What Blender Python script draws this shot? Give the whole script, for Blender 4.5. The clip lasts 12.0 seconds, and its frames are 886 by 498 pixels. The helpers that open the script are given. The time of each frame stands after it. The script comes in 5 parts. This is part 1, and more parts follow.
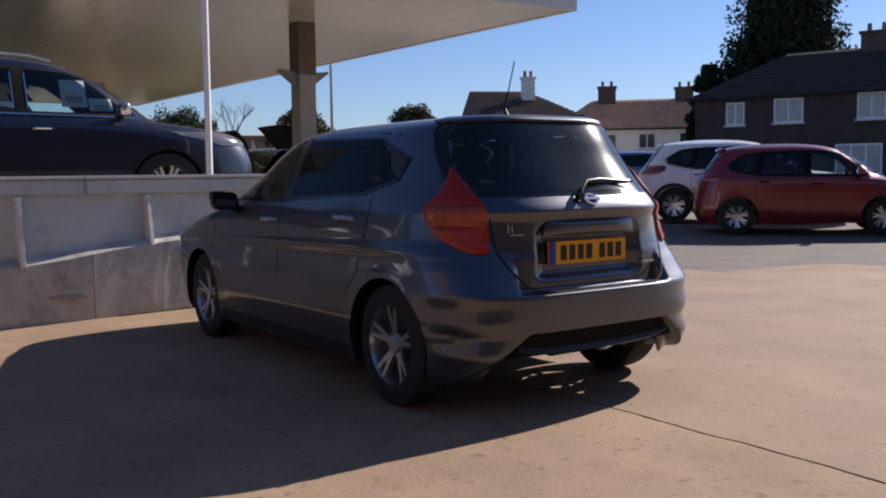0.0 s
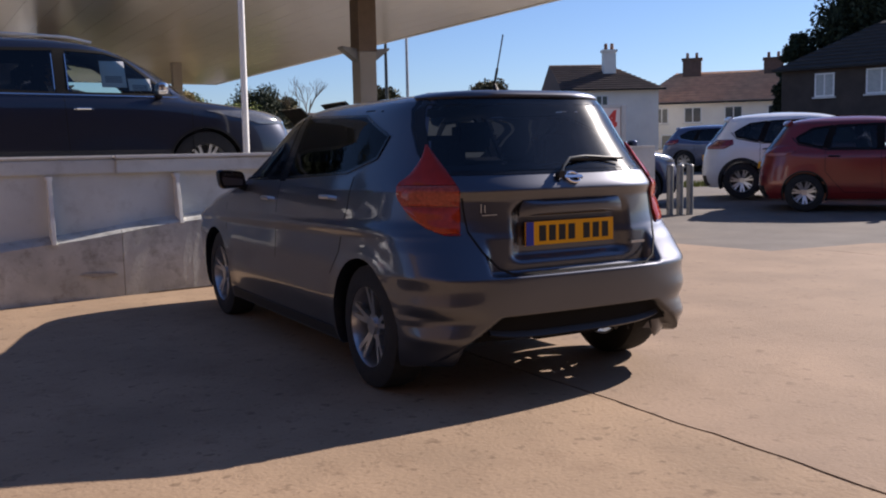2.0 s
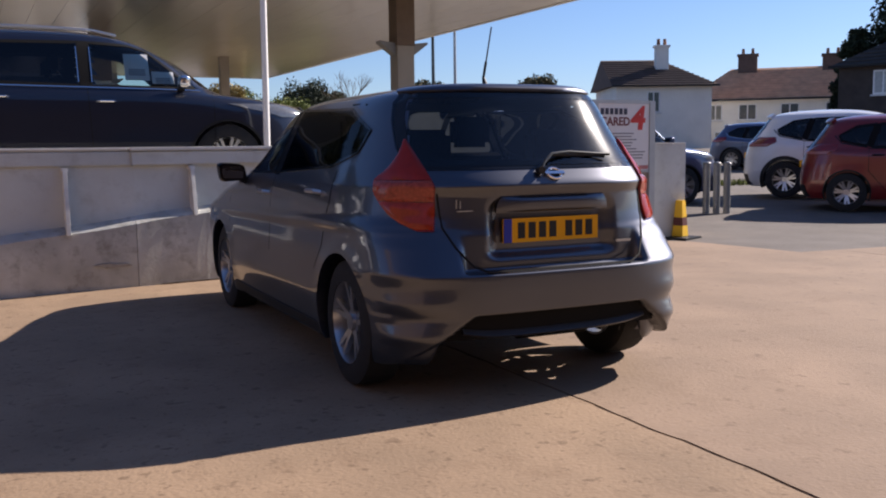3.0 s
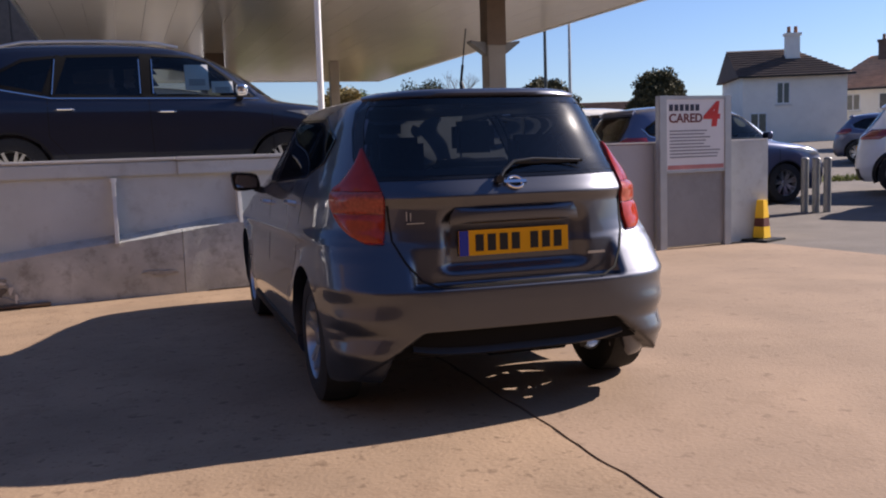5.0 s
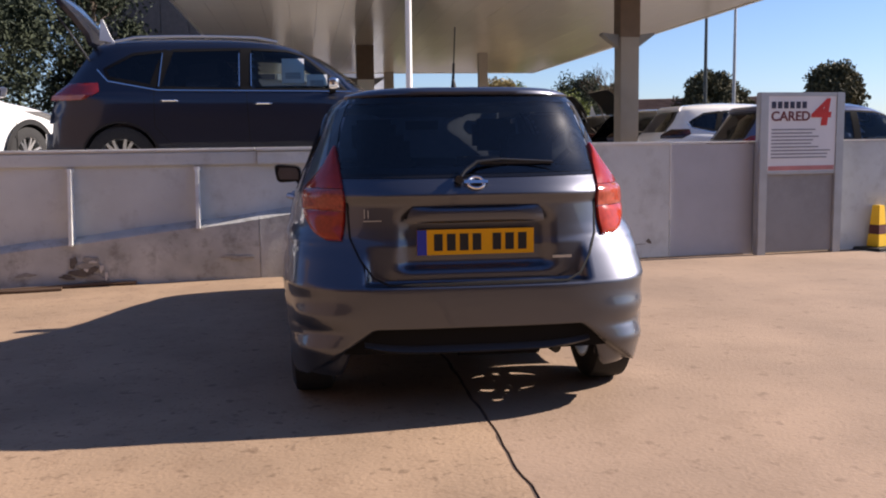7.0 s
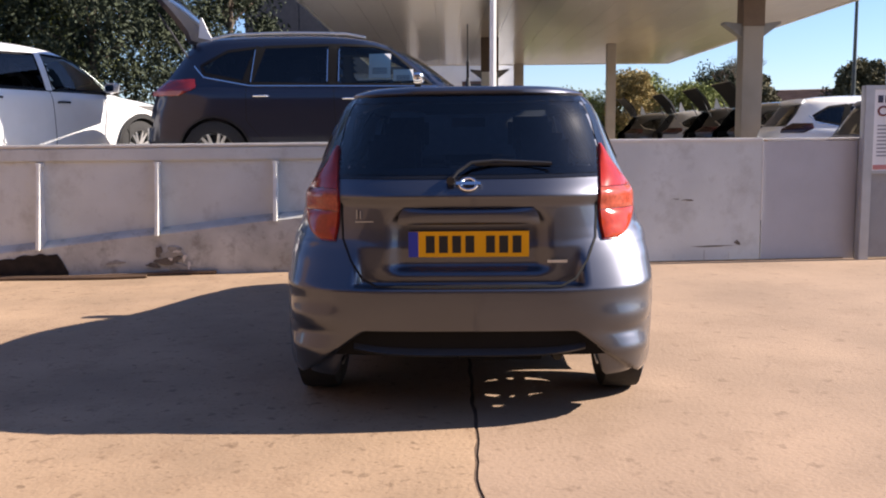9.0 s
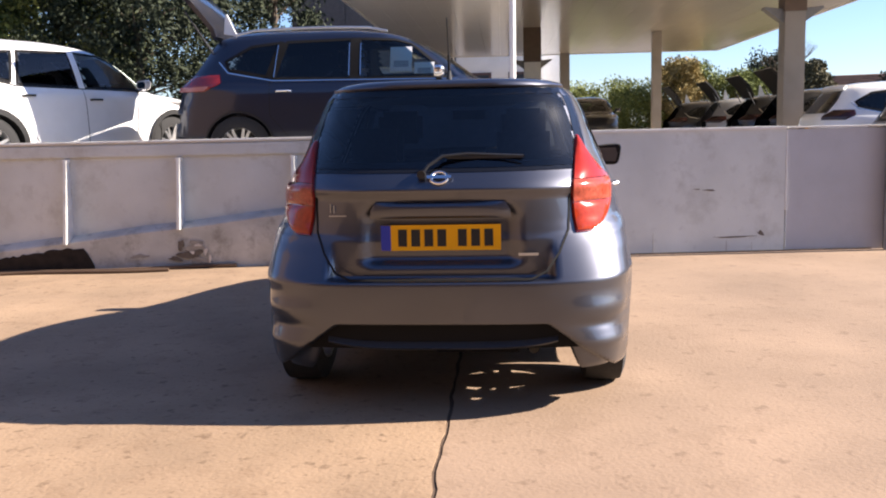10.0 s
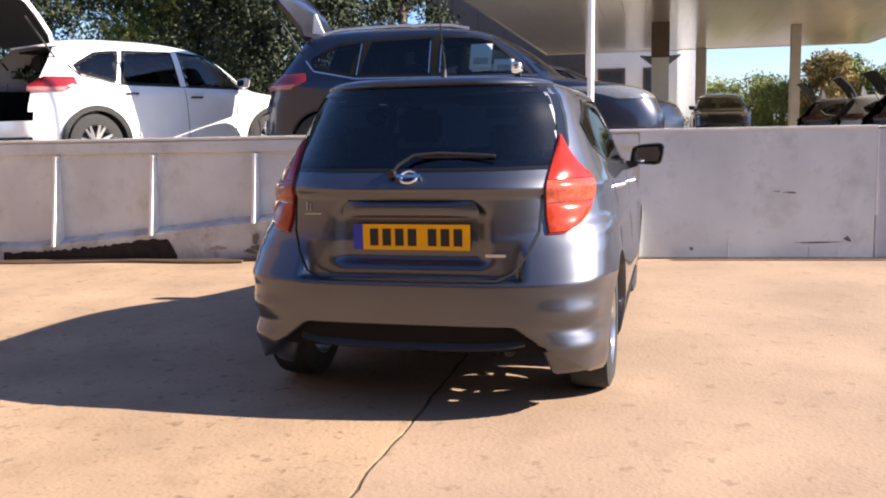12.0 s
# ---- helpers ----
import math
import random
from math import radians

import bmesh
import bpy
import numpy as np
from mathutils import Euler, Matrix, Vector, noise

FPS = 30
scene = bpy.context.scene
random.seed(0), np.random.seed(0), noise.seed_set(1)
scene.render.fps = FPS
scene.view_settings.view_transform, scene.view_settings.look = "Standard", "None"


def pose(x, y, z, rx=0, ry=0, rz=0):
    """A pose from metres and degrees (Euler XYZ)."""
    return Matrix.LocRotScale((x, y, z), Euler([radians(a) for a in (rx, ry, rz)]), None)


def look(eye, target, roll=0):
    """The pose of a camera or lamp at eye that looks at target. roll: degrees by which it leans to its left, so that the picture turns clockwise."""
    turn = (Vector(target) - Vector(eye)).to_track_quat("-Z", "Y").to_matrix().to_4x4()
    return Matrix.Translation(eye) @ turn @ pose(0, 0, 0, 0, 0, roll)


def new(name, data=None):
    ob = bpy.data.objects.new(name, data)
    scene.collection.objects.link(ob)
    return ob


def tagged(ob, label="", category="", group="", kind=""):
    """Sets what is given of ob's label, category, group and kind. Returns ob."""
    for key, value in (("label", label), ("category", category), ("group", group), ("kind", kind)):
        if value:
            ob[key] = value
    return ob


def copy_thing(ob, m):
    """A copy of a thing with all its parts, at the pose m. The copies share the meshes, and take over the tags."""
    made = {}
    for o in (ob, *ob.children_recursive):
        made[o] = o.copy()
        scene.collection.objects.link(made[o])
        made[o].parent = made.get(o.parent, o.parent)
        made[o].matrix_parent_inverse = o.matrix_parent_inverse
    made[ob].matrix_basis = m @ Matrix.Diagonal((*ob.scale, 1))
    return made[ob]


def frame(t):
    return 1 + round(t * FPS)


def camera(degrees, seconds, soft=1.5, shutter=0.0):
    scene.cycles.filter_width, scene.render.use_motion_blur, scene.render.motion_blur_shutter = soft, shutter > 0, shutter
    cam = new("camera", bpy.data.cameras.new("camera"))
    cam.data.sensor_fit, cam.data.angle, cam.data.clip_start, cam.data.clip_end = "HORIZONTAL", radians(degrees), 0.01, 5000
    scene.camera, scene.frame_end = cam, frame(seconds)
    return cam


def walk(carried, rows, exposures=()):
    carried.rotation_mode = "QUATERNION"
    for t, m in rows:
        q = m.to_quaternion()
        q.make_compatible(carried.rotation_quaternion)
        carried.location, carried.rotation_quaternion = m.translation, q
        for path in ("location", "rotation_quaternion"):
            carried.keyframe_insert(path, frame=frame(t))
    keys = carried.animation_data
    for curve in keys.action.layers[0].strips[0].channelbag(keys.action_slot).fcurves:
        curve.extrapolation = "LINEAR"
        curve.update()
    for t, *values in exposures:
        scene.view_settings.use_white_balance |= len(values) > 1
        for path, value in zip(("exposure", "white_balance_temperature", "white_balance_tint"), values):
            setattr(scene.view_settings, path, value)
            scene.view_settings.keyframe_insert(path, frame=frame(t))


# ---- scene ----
cam = camera(51.5, 12.0, soft=2.0)
PATH = [
    (0, (-3.257, -3.164, 1.168), (-2.088, -1.55, 1.007), -0.8),
    (0.5, (-3.193, -3.205, 1.157), (-2.081, -1.553, 0.967), -1.1),
    (1, (-3.081, -3.219, 1.14), (-1.993, -1.554, 0.93), -1.3),
    (1.5, (-2.931, -3.252, 1.159), (-1.858, -1.578, 0.947), -0.7),
    (2, (-2.749, -3.366, 1.17), (-1.74, -1.652, 0.96), -1.2),
    (2.5, (-2.567, -3.463, 1.173), (-1.612, -1.72, 0.944), -0.6),
    (3, (-2.4, -3.469, 1.16), (-1.492, -1.701, 0.942), -0.7),
    (3.5, (-2.219, -3.498, 1.184), (-1.375, -1.698, 0.962), -0.9),
    (5.5, (-1.387, -3.733, 1.198), (-0.831, -1.825, 0.978), -1.6),
    (6, (-1.166, -3.849, 1.207), (-0.715, -1.914, 0.978), -1.2),
    (6.5, (-0.938, -3.792, 1.181), (-0.567, -1.839, 0.963), -1.7),
    (7, (-0.716, -3.836, 1.207), (-0.424, -1.87, 0.98), -0.8),
    (7.5, (-0.515, -3.907, 1.234), (-0.322, -1.93, 1.006), -0.6),
    (9.3, (0.054, -3.813, 1.243), (0.006, -1.83, 0.99), -0.2),
    (9.5, (0.142, -3.845, 1.25), (0.071, -1.864, 0.984), -0.0),
    (10, (0.291, -3.82, 1.245), (0.158, -1.841, 0.986), -1.3),
    (10.5, (0.447, -3.768, 1.252), (0.181, -1.804, 0.984), -0.2),
    (11, (0.63, -3.741, 1.263), (0.303, -1.785, 0.999), -1.3),
    (11.5, (0.872, -3.771, 1.265), (0.475, -1.831, 0.985), -0.3),
    (12, (1.025, -3.683, 1.241), (0.584, -1.75, 0.981), -1.1),
]
walk(cam, [(t, look(eye, target, roll)) for t, eye, target, roll in PATH],
     exposures=[(0, 0.58, 6250, 15), (2.5, 0.80, 6300, 15), (5.5, 0.90, 6400, 17), (7.5, 1.16, 6450, 16), (9.5, 1.56, 6550, 14), (12, 1.80, 6600, 13)])

# ---- world, sun ----
SUN_AZ, SUN_EL = 4.9, 31.5          # degrees from +x towards +y, and above the horizon
world = bpy.data.worlds.new("sky")
scene.world = world
world.use_nodes = True
wn = world.node_tree.nodes
sky = wn.new("ShaderNodeTexSky")
sky.sky_type = "NISHITA"
sky.sun_disc = False
sky.sun_elevation = radians(SUN_EL)
sky.sun_rotation = radians(90 - SUN_AZ)
sky.air_density, sky.dust_density, sky.ozone_density = 1.0, 0.2, 3.6
wn["Background"].inputs["Strength"].default_value = 0.057
clear = wn.new("ShaderNodeVectorMath")
clear.operation = "MULTIPLY"
clear.inputs[1].default_value = (0.92, 1.0, 1.22)
world.node_tree.links.new(sky.outputs["Color"], clear.inputs[0])
world.node_tree.links.new(clear.outputs["Vector"], wn["Background"].inputs["Color"])
sun_data = bpy.data.lights.new("sun", "SUN")
sun_data.energy, sun_data.angle, sun_data.color = 5.0, radians(0.53), (1.0, 0.905, 0.79)
sun = new("sun", sun_data)
az, el = radians(SUN_AZ), radians(SUN_EL)
TO_SUN = Vector((math.cos(az) * math.cos(el), math.sin(az) * math.cos(el), math.sin(el)))
sun.matrix_world = look(TO_SUN * 60, (0, 0, 0))

# ---- materials ----
MATS = {}


def mat(name, color, rough=0.6, metal=0.0, coat=0.0, coat_rough=0.04, vary=0.15, scale=6.0, bump=0.0, bump_scale=60.0, spec=0.5, dirt=0.0, dirt_color=(0.1, 0.08, 0.06), dirt_scale=1.2, speck=0.0, speck_scale=22.0, pits=0.0):
    """A surface with grain and larger blotches, in metres."""
    if name in MATS:
        return MATS[name]
    m = bpy.data.materials.new(name)
    m.use_nodes = True
    n, l = m.node_tree.nodes, m.node_tree.links
    b = n["Principled BSDF"]
    b.inputs["Roughness"].default_value = rough
    b.inputs["Metallic"].default_value = metal
    b.inputs["Coat Weight"].default_value = coat
    b.inputs["Coat Roughness"].default_value = coat_rough
    b.inputs["Specular IOR Level"].default_value = spec
    geo = n.new("ShaderNodeNewGeometry")
    t1 = n.new("ShaderNodeTexNoise")
    t1.inputs["Scale"].default_value, t1.inputs["Detail"].default_value = scale, 6
    l.new(geo.outputs["Position"], t1.inputs["Vector"])
    ramp = n.new("ShaderNodeMapRange")
    ramp.inputs["From Min"].default_value, ramp.inputs["From Max"].default_value = 0.25, 0.75
    ramp.inputs["To Min"].default_value, ramp.inputs["To Max"].default_value = 1 - vary, 1 + vary
    l.new(t1.outputs["Fac"], ramp.inputs["Value"])
    mul = n.new("ShaderNodeVectorMath")
    mul.operation = "SCALE"
    mul.inputs[0].default_value = color
    l.new(ramp.outputs["Result"], mul.inputs["Scale"])
    out = mul.outputs["Vector"]
    if dirt > 0:
        t2 = n.new("ShaderNodeTexNoise")
        t2.inputs["Scale"].default_value, t2.inputs["Detail"].default_value, t2.inputs["Roughness"].default_value = dirt_scale, 8, 0.7
        l.new(geo.outputs["Position"], t2.inputs["Vector"])
        r2 = n.new("ShaderNodeMapRange")
        r2.inputs["From Min"].default_value, r2.inputs["From Max"].default_value = 0.52, 0.72
        r2.inputs["To Min"].default_value, r2.inputs["To Max"].default_value = 0, dirt
        l.new(t2.outputs["Fac"], r2.inputs["Value"])
        mx = n.new("ShaderNodeMix")
        mx.data_type = "RGBA"
        l.new(r2.outputs["Result"], mx.inputs["Factor"])
        l.new(out, mx.inputs["A"])
        mx.inputs["B"].default_value = (*dirt_color, 1)
        out = mx.outputs["Result"]
    for speck, speck_scale, low in ((speck, speck_scale, 0.60), (pits, 30.0, 0.60)):
        if speck <= 0:
            continue
        t4 = n.new("ShaderNodeTexNoise")
        t4.inputs["Scale"].default_value, t4.inputs["Detail"].default_value, t4.inputs["Roughness"].default_value = speck_scale, 3, 0.6
        l.new(geo.outputs["Position"], t4.inputs["Vector"])
        r4 = n.new("ShaderNodeMapRange")
        r4.inputs["From Min"].default_value, r4.inputs["From Max"].default_value = low, low + 0.1
        r4.inputs["To Min"].default_value, r4.inputs["To Max"].default_value = 0, speck
        l.new(t4.outputs["Fac"], r4.inputs["Value"])
        m4 = n.new("ShaderNodeMix")
        m4.data_type = "RGBA"
        l.new(r4.outputs["Result"], m4.inputs["Factor"])
        l.new(out, m4.inputs["A"])
        m4.inputs["B"].default_value = (color[0] * 0.45, color[1] * 0.4, color[2] * 0.36, 1)
        out = m4.outputs["Result"]
    l.new(out, b.inputs["Base Color"])
    if bump > 0:
        t3 = n.new("ShaderNodeTexNoise")
        t3.inputs["Scale"].default_value, t3.inputs["Detail"].default_value = bump_scale, 5
        l.new(geo.outputs["Position"], t3.inputs["Vector"])
        bp = n.new("ShaderNodeBump")
        bp.inputs["Strength"].default_value, bp.inputs["Distance"].default_value = bump, 0.01
        l.new(t3.outputs["Fac"], bp.inputs["Height"])
        l.new(bp.outputs["Normal"], b.inputs["Normal"])
    MATS[name] = m
    return m


def glass(name, tint, gloss=1.0, dust=0.0):
    """A thin pane: tinted, with clear reflections and, where it is dusty, a broad soft sheen."""
    if name in MATS:
        return MATS[name]
    m = bpy.data.materials.new(name)
    m.use_nodes = True
    n, l = m.node_tree.nodes, m.node_tree.links
    n.remove(n["Principled BSDF"])
    tr, gl, fr, mx = n.new("ShaderNodeBsdfTransparent"), n.new("ShaderNodeBsdfGlossy"), n.new("ShaderNodeFresnel"), n.new("ShaderNodeMixShader")
    tr.inputs["Color"].default_value = (*tint, 1)
    gl.inputs["Roughness"].default_value = 0.015
    gl.inputs["Color"].default_value = (gloss, gloss, gloss, 1)
    fr.inputs["IOR"].default_value = 1.5
    l.new(fr.outputs["Fac"], mx.inputs["Fac"])
    l.new(tr.outputs["BSDF"], mx.inputs[1])
    l.new(gl.outputs["BSDF"], mx.inputs[2])
    out = mx.outputs["Shader"]
    if dust > 0:
        sheen, m2 = n.new("ShaderNodeBsdfGlossy"), n.new("ShaderNodeMixShader")
        sheen.inputs["Roughness"].default_value = 0.22
        sheen.inputs["Color"].default_value = (0.9, 0.9, 0.9, 1)
        geo, tex, rng = n.new("ShaderNodeNewGeometry"), n.new("ShaderNodeTexNoise"), n.new("ShaderNodeMapRange")
        tex.inputs["Scale"].default_value, tex.inputs["Detail"].default_value = 9.0, 5
        rng.inputs["To Min"].default_value, rng.inputs["To Max"].default_value = dust * 0.5, dust * 1.5
        l.new(geo.outputs["Position"], tex.inputs["Vector"])
        l.new(tex.outputs["Fac"], rng.inputs["Value"])
        l.new(rng.outputs["Result"], m2.inputs["Fac"])
        l.new(out, m2.inputs[1])
        l.new(sheen.outputs["BSDF"], m2.inputs[2])
        out = m2.outputs["Shader"]
    l.new(out, n["Material Output"].inputs["Surface"])
    MATS[name] = m
    return m


def paint(name, color, metal=0.55, rough=0.36):
    return mat(name, color, rough, metal, coat=1.0, coat_rough=0.09, vary=0.06, scale=3.0)


rubber = mat("tyre_rubber", (0.018, 0.018, 0.019), 0.85, vary=0.25, scale=30, bump=0.2)
alloy = mat("alloy_wheel", (0.55, 0.56, 0.58), 0.28, 0.9, vary=0.08)
alloy_dark = mat("alloy_shadow", (0.03, 0.03, 0.033), 0.5, 0.4)
black_plastic = mat("black_plastic", (0.014, 0.014, 0.015), 0.55, spec=0.3, vary=0.2, scale=40, bump=0.05)
black_gloss = mat("black_gloss", (0.008, 0.008, 0.009), 0.12, vary=0.05)
gap_black = mat("panel_gap", (0.004, 0.004, 0.004), 0.9)
matt_black = mat("matt_black", (0.006, 0.006, 0.007), 0.85, spec=0.2)
chrome = mat("chrome", (0.75, 0.76, 0.78), 0.12, 1.0, vary=0.03)
trim_grey = mat("cabin_trim", (0.035, 0.035, 0.038), 0.8, vary=0.2, scale=20)
seat_cloth = mat("seat_cloth", (0.02, 0.02, 0.022), 0.95, vary=0.3, scale=50)
tint_dark = glass("privacy_glass", (0.16, 0.17, 0.19))
tint_rear = glass("rear_glass", (0.50, 0.52, 0.58), 0.85, dust=0.016)
tint_light = glass("cabin_glass", (0.80, 0.88, 0.84))
lens_red = mat("red_lens", (0.27, 0.018, 0.007), 0.16, coat=0.25, spec=0.3, vary=0.12, scale=25)
lens_red_dark = mat("dark_red_lens", (0.20, 0.012, 0.012), 0.14, coat=1.0, vary=0.1, scale=25)
lens_clear = mat("clear_lens", (0.20, 0.20, 0.20), 0.15, 0.4, coat=1.0, vary=0.15, scale=40)
white_paper = mat("white_paper", (0.8, 0.8, 0.78), 0.8, vary=0.03)
ink = mat("black_ink", (0.012, 0.011, 0.01), 0.6)


# ---- mesh helpers ----
def link(name, bm, material, parent=None, label="", smooth=False, bevel=0.0):
    me = bpy.data.meshes.new(name)
    bmesh.ops.recalc_face_normals(bm, faces=bm.faces[:])
    if bevel > 0:
        bmesh.ops.bevel(bm, geom=bm.edges[:], offset=bevel, segments=2, affect="EDGES", clamp_overlap=True)
    if smooth:
        for f in bm.faces:
            f.smooth = True
    bm.to_mesh(me)
    bm.free()
    if material:
        me.materials.append(material)
    ob = new(name, me)
    if smooth:
        me.set_sharp_from_angle(angle=radians(38))
    if parent:
        ob.parent = parent
    if label:
        ob["label"] = label
    return ob


def part(name, bm, material, parent, label="", smooth=False, bevel=0.0):
    return link(name, bm, material, parent, label, smooth, bevel)


def thing(name, m, label, category, group="", kind=""):
    ob = new(name)
    ob.empty_display_size = 0.1
    ob.matrix_world = m
    return tagged(ob, label, category, group, kind)


def box(bm, lo, hi, m=None):
    c = [(lo[k] + hi[k]) / 2 for k in range(3)]
    d = [abs(hi[k] - lo[k]) for k in range(3)]
    t = Matrix.Translation(c) @ Matrix.Diagonal((*d, 1))
    return bmesh.ops.create_cube(bm, size=1, matrix=(m @ t) if m else t)["verts"]


def boxed(lo, hi, m=None):
    bm = bmesh.new()
    box(bm, lo, hi, m)
    return bm


def prism(bm, pts, axis, a, b):
    """A straight prism of a 2D outline: along "x" the outline is (y, z), along "y" it is (x, z), along "z" it is (x, y)."""
    def p3(p, c):
        return {"x": (c, p[0], p[1]), "y": (p[0], c, p[1]), "z": (p[0], p[1], c)}[axis]
    va, vb = [bm.verts.new(p3(p, a)) for p in pts], [bm.verts.new(p3(p, b)) for p in pts]
    n = len(pts)
    bm.faces.new(va)
    bm.faces.new(vb[::-1])
    for i in range(n):
        bm.faces.new((va[i], va[(i + 1) % n], vb[(i + 1) % n], vb[i]))
    return va + vb


def rod(bm, a, b, r, n=10, r2=None):
    a, b = Vector(a), Vector(b)
    d = b - a
    m = Matrix.Translation((a + b) / 2) @ d.to_track_quat("Z", "Y").to_matrix().to_4x4()
    return bmesh.ops.create_cone(bm, cap_ends=True, segments=n, radius1=r, radius2=r if r2 is None else r2, depth=d.length, matrix=m)["verts"]


def tube(bm, pts, r, n=8):
    """One bent tube through the points."""
    pts = [Vector(p) for p in pts]
    up, prev = None, None
    for i, p in enumerate(pts):
        d = (pts[min(i + 1, len(pts) - 1)] - pts[max(i - 1, 0)]).normalized()
        up = d.orthogonal().normalized() if up is None else (up - d * up.dot(d)).normalized()
        side = d.cross(up)
        ring = [bm.verts.new(p + (up * math.cos(2 * math.pi * k / n) + side * math.sin(2 * math.pi * k / n)) * r) for k in range(n)]
        if prev:
            for k in range(n):
                bm.faces.new((prev[k], prev[(k + 1) % n], ring[(k + 1) % n], ring[k]))
        else:
            bm.faces.new(ring[::-1])
        prev = ring
    bm.faces.new(prev)


def lathe(bm, prof, n=32, m=None):
    """A closed turned shape round the x axis: prof is (x, radius)."""
    m = m or Matrix()
    rings = []
    for x, r in prof:
        rings.append([bm.verts.new(m @ Vector((x, r * math.cos(2 * math.pi * k / n), r * math.sin(2 * math.pi * k / n)))) for k in range(n)])
    for a, b in zip(rings, rings[1:] + rings[:1]):
        for k in range(n):
            try:
                bm.faces.new((a[k], a[(k + 1) % n], b[(k + 1) % n], b[k]))
            except ValueError:
                pass


def interp(table, z):
    """Smooth values through rows of (z, a, b, ...)."""
    if z <= table[0][0]:
        return table[0][1:]
    if z >= table[-1][0]:
        return table[-1][1:]
    for i in range(len(table) - 1):
        if table[i][0] <= z <= table[i + 1][0]:
            break
    p1, p2 = table[i], table[i + 1]
    p0, p3 = table[max(i - 1, 0)], table[min(i + 2, len(table) - 1)]
    h = p2[0] - p1[0]
    t = (z - p1[0]) / h
    out = []
    for k in range(1, len(p1)):
        d = (p2[k] - p1[k]) / h
        da = (p1[k] - p0[k]) / (p1[0] - p0[0]) if p1[0] > p0[0] else d
        db = (p3[k] - p2[k]) / (p3[0] - p2[0]) if p3[0] > p2[0] else d
        m1 = 0 if da * d <= 0 else 2 * da * d / (da + d)
        m2 = 0 if db * d <= 0 else 2 * db * d / (db + d)
        out.append((2 * t ** 3 - 3 * t ** 2 + 1) * p1[k] + (t ** 3 - 2 * t ** 2 + t) * h * m1 + (-2 * t ** 3 + 3 * t ** 2) * p2[k] + (t ** 3 - t ** 2) * h * m2)
    return out


# ---- cars ----
AERIAL_Y = 0.75
class Shell:
    """A car's outer skin: at each height a rounded outline from the rear (y = 0) to the front. Rows: z, rear y, front y, half width, squareness."""

    def __init__(self, rows, bow=None):
        self.rows = rows
        self.bow = bow

    def bowed(self, x, y, z):
        """The tail's sweep in plan: the corners lie further forward than the middle."""
        if not self.bow:
            return y
        yr, yf, w, n = self.at(z)
        s = ((yr + yf) / 2 - y) / ((yf - yr) / 2)
        return y + float(np.interp(z, self.bow[0], self.bow[1])) * min(abs(x) / w, 1.0) ** 3.2 * max(s, 0.0) ** 6

    def at(self, z):
        return interp(self.rows, z)

    def rear(self, x, z):
        yr, yf, w, n = self.at(z)
        u = min(abs(x) / w, 0.9995)
        return self.bowed(x, (yr + yf) / 2 - (yf - yr) / 2 * (1 - u ** n) ** (1 / n), z)

    def side(self, y, z):
        yr, yf, w, n = self.at(z)
        s = min(abs((y - (yr + yf) / 2) / ((yf - yr) / 2)), 0.9995)
        return w * (1 - s ** n) ** (1 / n)

    def ring(self, z, n=96, finer=0.0):
        """The outline at height z; finer crowds its points towards the rear."""
        yr, yf, w, k = self.at(z)
        yc, hl = (yr + yf) / 2, (yf - yr) / 2
        out = []
        for i in range(n):
            a = 2 * math.pi * (i + 0.5) / n
            a -= finer * math.cos(a)
            c, s = math.cos(a), math.sin(a)
            q = 1 / (abs(c) ** k + abs(s) ** k) ** (1 / k)
            out.append(Vector((w * c * q, self.bowed(w * c * q, yc + hl * s * q, z), z)))
        return out

    def around(self, q, z):
        """The place q metres along the outline from the middle of the rear, to the right when q > 0."""
        table = self._table(round(z, 4))
        a = abs(q)
        i = int(np.searchsorted(table[0], a))
        i = max(1, min(i, len(table[0]) - 1))
        t = (a - table[0][i - 1]) / max(table[0][i] - table[0][i - 1], 1e-9)
        x = table[1][i - 1] + t * (table[1][i] - table[1][i - 1])
        y = table[2][i - 1] + t * (table[2][i] - table[2][i - 1])
        return Vector((math.copysign(x, q), self.bowed(x, y, z), z))

    def _table(self, z):
        if not hasattr(self, "tables"):
            self.tables = {}
        if z not in self.tables:
            yr, yf, w, k = self.at(z)
            yc, hl = (yr + yf) / 2, (yf - yr) / 2
            a = np.linspace(0, math.pi, 400)
            c, s = np.sin(a), -np.cos(a)
            g = 1 / (np.abs(c) ** k + np.abs(s) ** k) ** (1 / k)
            x, y = w * c * g, yc + hl * s * g
            d = np.concatenate([[0], np.cumsum(np.hypot(np.diff(x), np.diff(y)))])
            self.tables[z] = (d, x, y)
        return self.tables[z]

    def place(self, mode, h, z):
        if mode == "rear":
            return Vector((h, self.rear(h, z), z))
        if mode == "front":
            yr, yf, w, n = self.at(z)
            return Vector((h, yr + yf - self.rear(h, z), z))
        if mode == "left":
            return Vector((-self.side(h, z), h, z))
        if mode == "right":
            return Vector((self.side(h, z), h, z))
        return self.around(h, z)

    def normal(self, mode, h, z):
        e = 0.004
        a = self.place(mode, h + e, z) - self.place(mode, h - e, z)
        b = self.place(mode, h, z + e) - self.place(mode, h, z - e)
        n = a.cross(b).normalized()
        c = self.place(mode, h, z)
        yr, yf, w, k = self.at(z)
        away = Vector((c.x / w, (c.y - (yr + yf) / 2) / ((yf - yr) / 2), 0.05))
        return n if n.dot(away) >= 0 else -n

